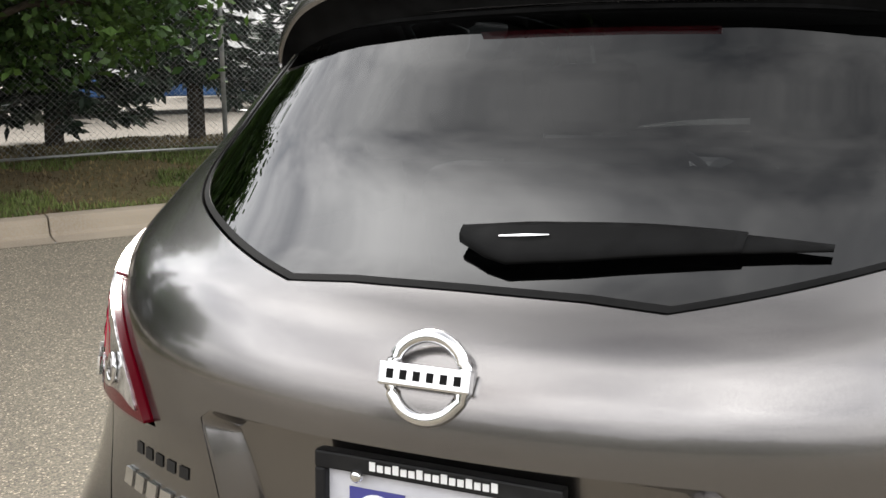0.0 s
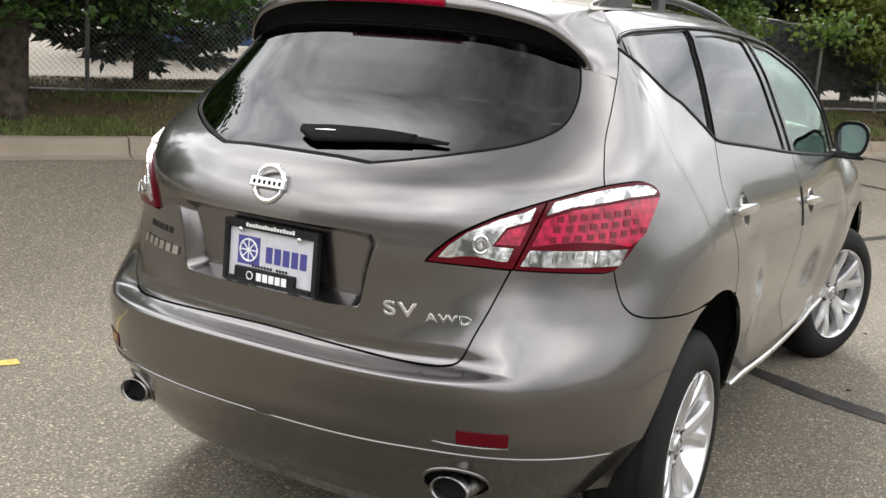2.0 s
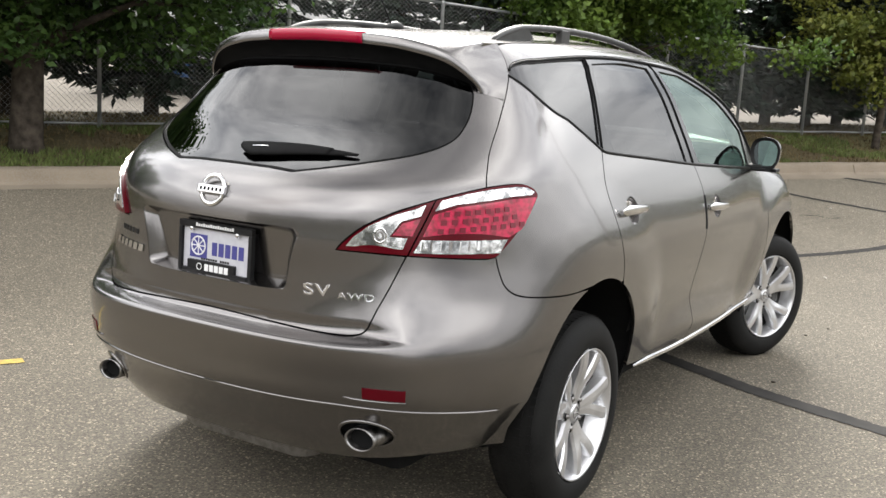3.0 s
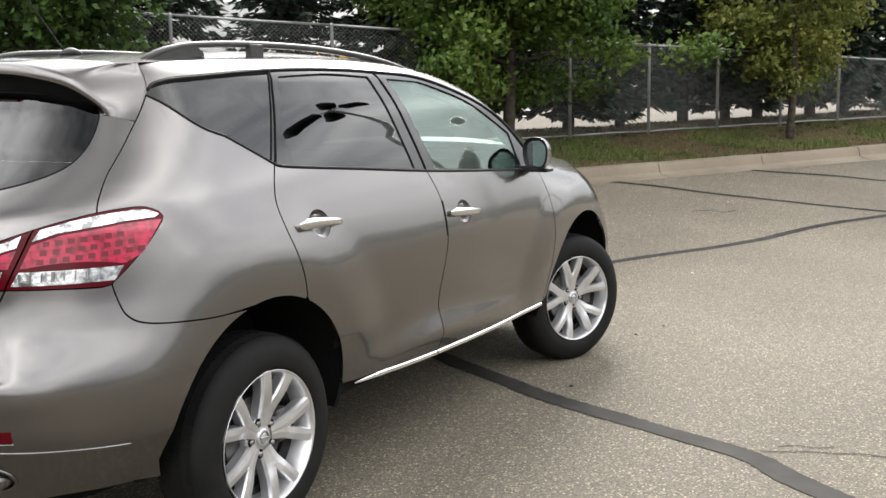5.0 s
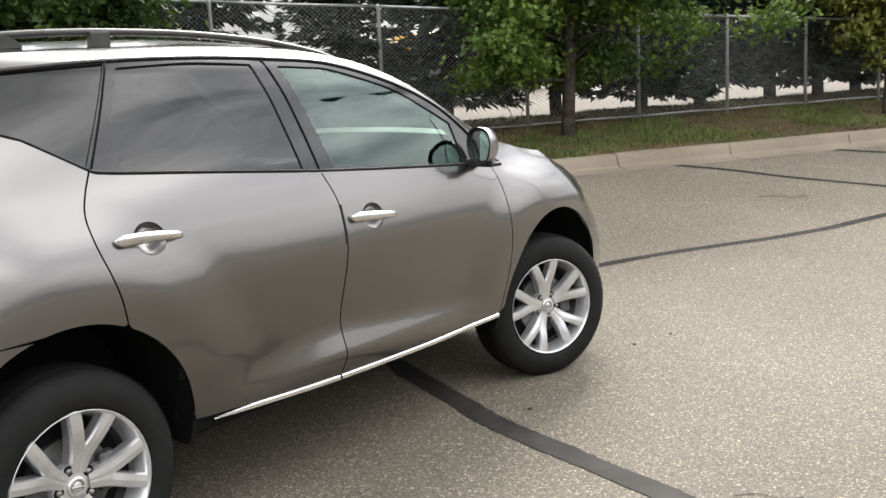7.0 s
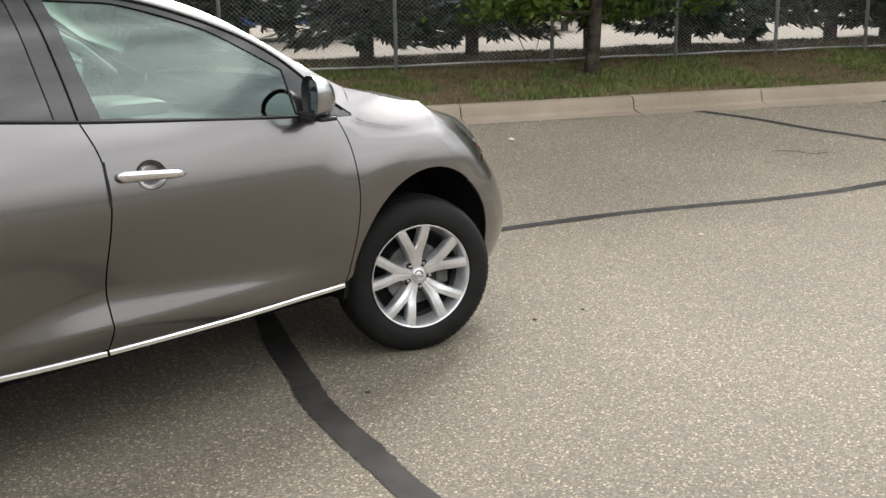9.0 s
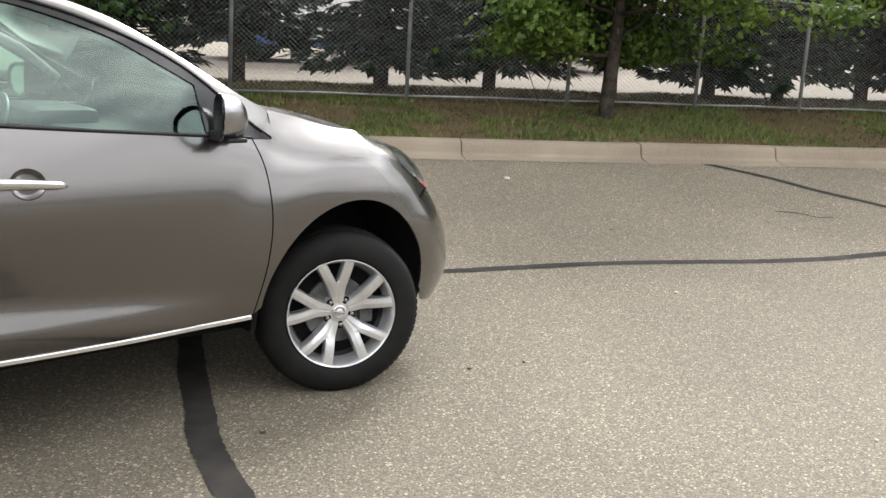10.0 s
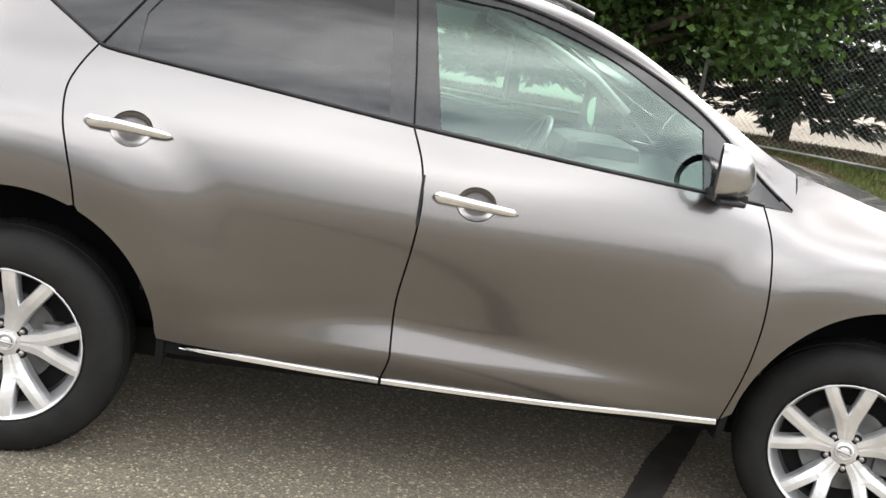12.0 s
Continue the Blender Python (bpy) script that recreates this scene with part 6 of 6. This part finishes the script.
rows = [(5.87, 5.2, 0.95), (7.2, 5.9, 1.0), (8.62, 4.9, 1.0), (9.93, 5.6, 1.0), (11.32, 5.0, 0.95), (12.4, 5.5, 0.9), (13.45, 5.7, 0.95), (14.38, 5.3, 0.9), (15.15, 5.8, 0.85), (15.96, 5.4, 0.9), (16.77, 5.9, 0.9), (17.62, 5.3, 0.9), (18.6, 5.8, 1.0), (4.4, 5.6, 1.0), (2.9, 5.3, 1.0), (1.4, 5.8, 1.0), (-0.3, 5.4, 1.0)]
kinds = [spruce("spruce", Vector((0, 0, 0)), h, r, i + 40, b) for i, (h, r, b) in enumerate(((5.3, 1.08, 0.52), (5.8, 1.05, 0.64), (5.0, 1.12, 0.45)))]
used = set()
for i, (x, h, r) in enumerate(rows):
    y = 11.5 - 0.649 * x + 0.12 * math.sin(i * 2.3)
    n = 0.5444 * x + 0.8388 * y - KERB
    m = Matrix.Translation((x, y, lawn_height(x, n))) @ Euler((0.02 * math.sin(i), 0.02 * math.cos(i * 1.7), i * 1.9)).to_matrix().to_4x4() @ Matrix.Diagonal((0.95 + 0.1 * math.sin(i * 3.1), 1.0, h / 5.4, 1))
    k = i % 3
    if k in used:
        copy_thing(kinds[k], m)
    else:
        kinds[k].matrix_basis = m
        used.add(k)

# ---- tar seams, paint, grit on the asphalt ----
def ribbon(name, points, width, material, label, category, seed=0, lift=0.004):
    line, verts, faces = spline(points, 0.02), [], []
    for i, p in enumerate(line):
        a, b = line[max(0, i - 3)], line[min(len(line) - 1, i + 3)]
        d = (b - a).normalized()
        s = Vector((-d.y, d.x))
        e1, e2 = (width * (0.5 + 0.12 * noise.noise(Vector((i * 0.05, seed, k))) + 0.06 * noise.noise(Vector((i * 0.31, seed, k + 4))) + 0.07 * noise.noise(Vector((i * 0.97, seed, k + 2)))) for k in (0, 9))
        for q in (p + s * e1, p, p - s * e2):
            verts.append(Vector((q.x, q.y, lot(q.x, q.y) + lift)))
    for i in range(len(line) - 1):
        for k in (0, 1):
            faces.append((i * 3 + k, i * 3 + k + 1, i * 3 + 4 + k, i * 3 + 3 + k))
    return tagged(link(name, verts, faces, material), label, category, kind="structure")


ribbon("tar_seam_1", [(3.4, 1.6), (2.95, 0.7), (2.57, 0.02), (2.21, -0.67), (1.99, -1.13), (1.83, -1.6), (1.62, -2.2), (1.43, -2.45), (1.0, -3.1), (0.3, -4.2), (-0.8, -5.8)], 0.13, TAR, "black tar seam across the asphalt", "tar seam", 1)
ribbon("tar_seam_2", [(2.9, 1.35), (4.0, 0.9), (4.9, 0.5), (6.05, 0.05), (7.47, -0.68), (8.78, -1.14), (9.64, -1.56), (11.5, -2.6), (15, -4.6)], 0.1, TAR, "thin black tar seam in the lot", "tar seam", 2)
ribbon("tar_seam_3", [(9.5, 1.75), (9.6, 1.35), (9.72, 0.85), (9.77, 0.3), (9.93, -0.45), (10.05, -1.15), (10.2, -1.8), (10.6, -3)], 0.09, TAR, "thin black tar seam in the lot", "tar seam", 3)
ribbon("tar_seam_4", [(11.25, 0.62), (11.5, 0.2), (11.62, -0.1), (11.95, -0.8), (12.1, -1.4), (12.6, -3)], 0.09, TAR, "thin black tar seam in the lot", "tar seam", 4)
CRACK = mat("open_crack", (0.02, 0.019, 0.018), 0.95, 0, 0.1)
ribbon("crack_1", [(1.7, -2.25), (1.73, -2.33), (1.76, -2.37), (1.8, -2.47), (1.82, -2.55), (1.86, -2.63), (1.87, -2.8)], 0.007, CRACK, "thin dark crack in the asphalt", "crack", 11)
ribbon("crack_2", [(1.78, -2.3), (1.84, -2.36), (1.85, -2.46), (1.9, -2.52)], 0.006, CRACK, "thin dark crack in the asphalt", "crack", 12)
ribbon("crack_3", [(8.7, 0.2), (8.85, 0.05), (8.9, -0.12), (9.05, -0.2)], 0.016, CRACK, "thin dark crack in the asphalt", "crack", 13)
YELLOW = vary(mat("worn_yellow_paint", (0.6, 0.42, 0.06), 0.8), 25, (0.42, 0.29, 0.06), (0.62, 0.45, 0.08), second=(90, (0.25, 0.2, 0.1), 0.5))
ribbon("painted_line", [(-1.1, 2.62), (-0.7, 2.42), (-0.4, 2.28), (-0.13, 2.14)], 0.075, YELLOW, "worn yellow paint stripe on asphalt", "paint", 7)
STONE = vary(mat("pale_stone", (0.5, 0.47, 0.42), 0.9), 30, (0.4, 0.37, 0.32), (0.58, 0.55, 0.5))


def pebble(x, y, r, material, label, squash=0.6):
    bm = bmesh.new()
    bmesh.ops.create_icosphere(bm, subdivisions=2, radius=r)
    for q in bm.verts:
        q.co *= 1 + 0.25 * noise.noise(q.co * 2.2 / r + Vector((x, y, 0)))
        q.co.z *= squash
    bmesh.ops.translate(bm, verts=bm.verts, vec=(0, 0, r * squash * 0.8))
    ob = part("pebble", bm, material, None, "", True)
    ob.location = (x, y, lot(x, y))
    return tagged(ob, label, "stone", "loose stones on the asphalt")


pebble(7.2, 2.18, 0.03, STONE, "pale rounded stone lying on the asphalt")
pebble(3.53, -1.01, 0.012, BARK, "small dark chip lying on the asphalt", 0.3)
pebble(2.25, -1.11, 0.014, BARK, "small dark chip lying on the asphalt", 0.3)
for k in range(46):
    # grit and small leaves blown over the lot
    x, y = rng.uniform(-2.5, 9.5), rng.uniform(-3.6, 3.8)
    if -1.3 < x < 4.2 and abs(y) < 1.05:
        continue
    dark = k % 3
    pebble(x, y, rng.uniform(0.005, 0.011), BARK if dark else STONE, "small dark chip lying on the asphalt" if dark else "small pale chip lying on the asphalt", 0.35 if dark else 0.7)
pebble(5.83, -0.68, 0.014, STONE, "pale rounded stone lying on the asphalt")

# ---- floodlight mast across the lot ----
mast = tagged(empty("floodlight_mast", (16.5, -8.2, 0)), "tall steel mast with four dark floodlight heads", "light pole")


def on_mast(name, v, f, m, label=""):
    return link(name, v, f, m, mast, label, smooth=True)


v, f = [], []
tube(v, f, [(0, 0, 0), (0, 0, 6), (0, 0, 12.2)], [0.16, 0.12, 0.08], 14)
on_mast("mast_pole", v, f, STEEL)
for k in range(4):
    a = math.pi / 4 + k * math.pi / 2
    d = Vector((math.cos(a), math.sin(a), 0))
    v, f = [], []
    tube(v, f, [Vector((0, 0, 12.1)), d * 0.6 + Vector((0, 0, 12.15))], 0.04, 8)
    arm = on_mast("arm", v, f, STEEL)
    v, f = [], []
    tube(v, f, [d * 0.5 + Vector((0, 0, 12.15)), d * 0.6 + Vector((0, 0, 12.15)), d * 1.5 + Vector((0, 0, 12.05)), d * 1.6 + Vector((0, 0, 12.04))], [0.1, 0.32, 0.36, 0.2], 14)
    link("lamp_head", v, f, BLACK, arm, "dark floodlight head", smooth=True)

# ---- trailers standing in the yard ----
WHITE_BODY = vary(mat("white_trailer_paint", (0.75, 0.75, 0.74), 0.4), 1.5, (0.66, 0.66, 0.65), (0.8, 0.8, 0.79))
BLUE_BODY = vary(mat("blue_trailer_paint", (0.05, 0.14, 0.4), 0.4), 2, (0.02, 0.06, 0.16), (0.035, 0.1, 0.24))
DARK_BODY = vary(mat("dark_trailer_paint", (0.05, 0.055, 0.06), 0.5), 2, (0.035, 0.04, 0.045), (0.08, 0.085, 0.09))
YELLOW_BODY = vary(mat("yellow_machine_paint", (0.7, 0.4, 0.03), 0.45), 3, (0.6, 0.34, 0.03), (0.75, 0.46, 0.05))


def trailer(s0, s1, n0, n1, lower, upper, rise, top, wheels, label, load=None):
    """A parked trailer along the yard: lower side panels, a body above, wheels and legs."""
    at = kp((s0 + s1) / 2, (n0 + n1) / 2)
    at.z = foot(at.x) + 0.425
    turn = Matrix.Translation(at) @ Matrix(((ALONG.x, ACROSS.x, 0, 0), (ALONG.y, ACROSS.y, 0, 0), (0, 0, 1, 0), (0, 0, 0, 1)))
    t = tagged(empty("trailer", at), label, "trailer", "trailers parked in the yard")
    back = Matrix.Translation(-at)
    h, w = (s1 - s0) / 2, (n1 - n0) / 2

    def put(name, bm, m, lab=""):
        bm.transform(back @ turn)
        return part(name, bm, m, t, lab)

    put("lower_side", box(bmesh.new(), (-h, -w, rise), (h, w, rise + 0.3), 0.03), lower)
    body = put("body", box(bmesh.new(), (-h + 0.05, -w + 0.02, rise + 0.304), (h - 0.05, w - 0.02, top), 0.05), upper)
    for k in range(6):
        x = -h + 0.1 + (2 * h - 0.2) * k / 5
        put("stake", box(bmesh.new(), (x - 0.025, -w - 0.012, rise + 0.05), (x + 0.025, -w - 0.001, rise + 0.28), 0.005), lower)
    for x in wheels:
        for side in (-1, 1):
            v, f = [], []
            lathe(v, f, [(0.0, -0.09), (0.2, -0.09), (0.22, -0.11), (0.34, -0.11), (0.38, -0.08), (0.38, 0.08), (0.34, 0.11), (0.0, 0.11)], 24, back @ turn @ Matrix.Translation((x, side * (w - 0.13), 0.38)))
            link("wheel", v, f, RUBBER, t, smooth=True)
    for x in (-h + 0.5, h - 0.4):
        put("leg", box(bmesh.new(), (x - 0.06, -w + 0.1, 0.0), (x + 0.06, -w + 0.22, rise + 0.01), 0.01), BARK)
    if load:
        put("load", box(bmesh.new(), (-0.6, -0.5, top), (0.3, 0.5, top + 0.55), 0.08), load, "yellow machine part")
    return t


trailer(1.6, 5.4, 8.9, 11.1, BLUE_BODY, WHITE_BODY, 0.3, 2.5, (-0.9,), "white box trailer with a blue lower side in the yard")
trailer(5.7, 9.6, 9.2, 11.2, DARK_BODY, DARK_BODY, 0.32, 0.95, (-1.2, -0.4), "dark flat trailer with a yellow machine part on it", YELLOW_BODY)
trailer(6.5, 13.0, 15.0, 17.4, DARK_BODY, WHITE_BODY, 0.45, 2.9, (1.2, 2.0), "long white box trailer on dark running gear in the yard")

# ---- woods beyond the yard ----
WOODS = vary(mat("far_foliage", (0.04, 0.06, 0.03), 0.8, 0, 0.1), 0.12, (0.022, 0.036, 0.018), (0.06, 0.085, 0.035), random_amount=0.5)


def woods(name, place, count, seed, low, high, label):
    """A belt of leafy crowns: place gives a point of the plan and a measure along the belt."""
    v, f = [], []
    wr = np.random.default_rng(seed)
    for _ in range(count):
        p, s = place(wr)
        crown = low + high * noise.noise(Vector((s * 0.12, 0, seed))) + 0.75 * high * noise.noise(Vector((s * 0.45, 0, 5)))
        p.z += crown * wr.uniform(0, 1)
        d = Vector(wr.normal(0, 1, 3)).normalized()
        e = d.cross(Vector(wr.normal(0, 1, 3))).normalized()
        r = wr.uniform(0.18, 0.42)
        b = len(v)
        v += [p - d * r, p - e * r * 0.6, p + d * r, p + e * r * 0.6]
        f.append((b, b + 1, b + 2, b + 3))
    tagged(link(name, v, f, WOODS), label, "trees", kind="stuff")


def beyond_yard(wr):
    s = wr.uniform(-90, 110)
    return kp(s, wr.uniform(52, 60), 0.9), s


def round_lot(wr):
    a = wr.uniform(radians(150), radians(358))
    far = min(1, max(0, (math.degrees(a) - 205) / 35))
    r = wr.uniform(44, 50) * (1 + 1.3 * far * far * (3 - 2 * far))
    return Vector((r * math.cos(a), r * math.sin(a), 0.2)), a * 45


woods("far_woods", beyond_yard, 26000, 1, 5.2, 2.2, "dark belt of leafy trees beyond the yard")
woods("lot_woods", round_lot, 64000, 9, 6.8, 2.6, "dark belt of leafy trees round the far side of the lot")
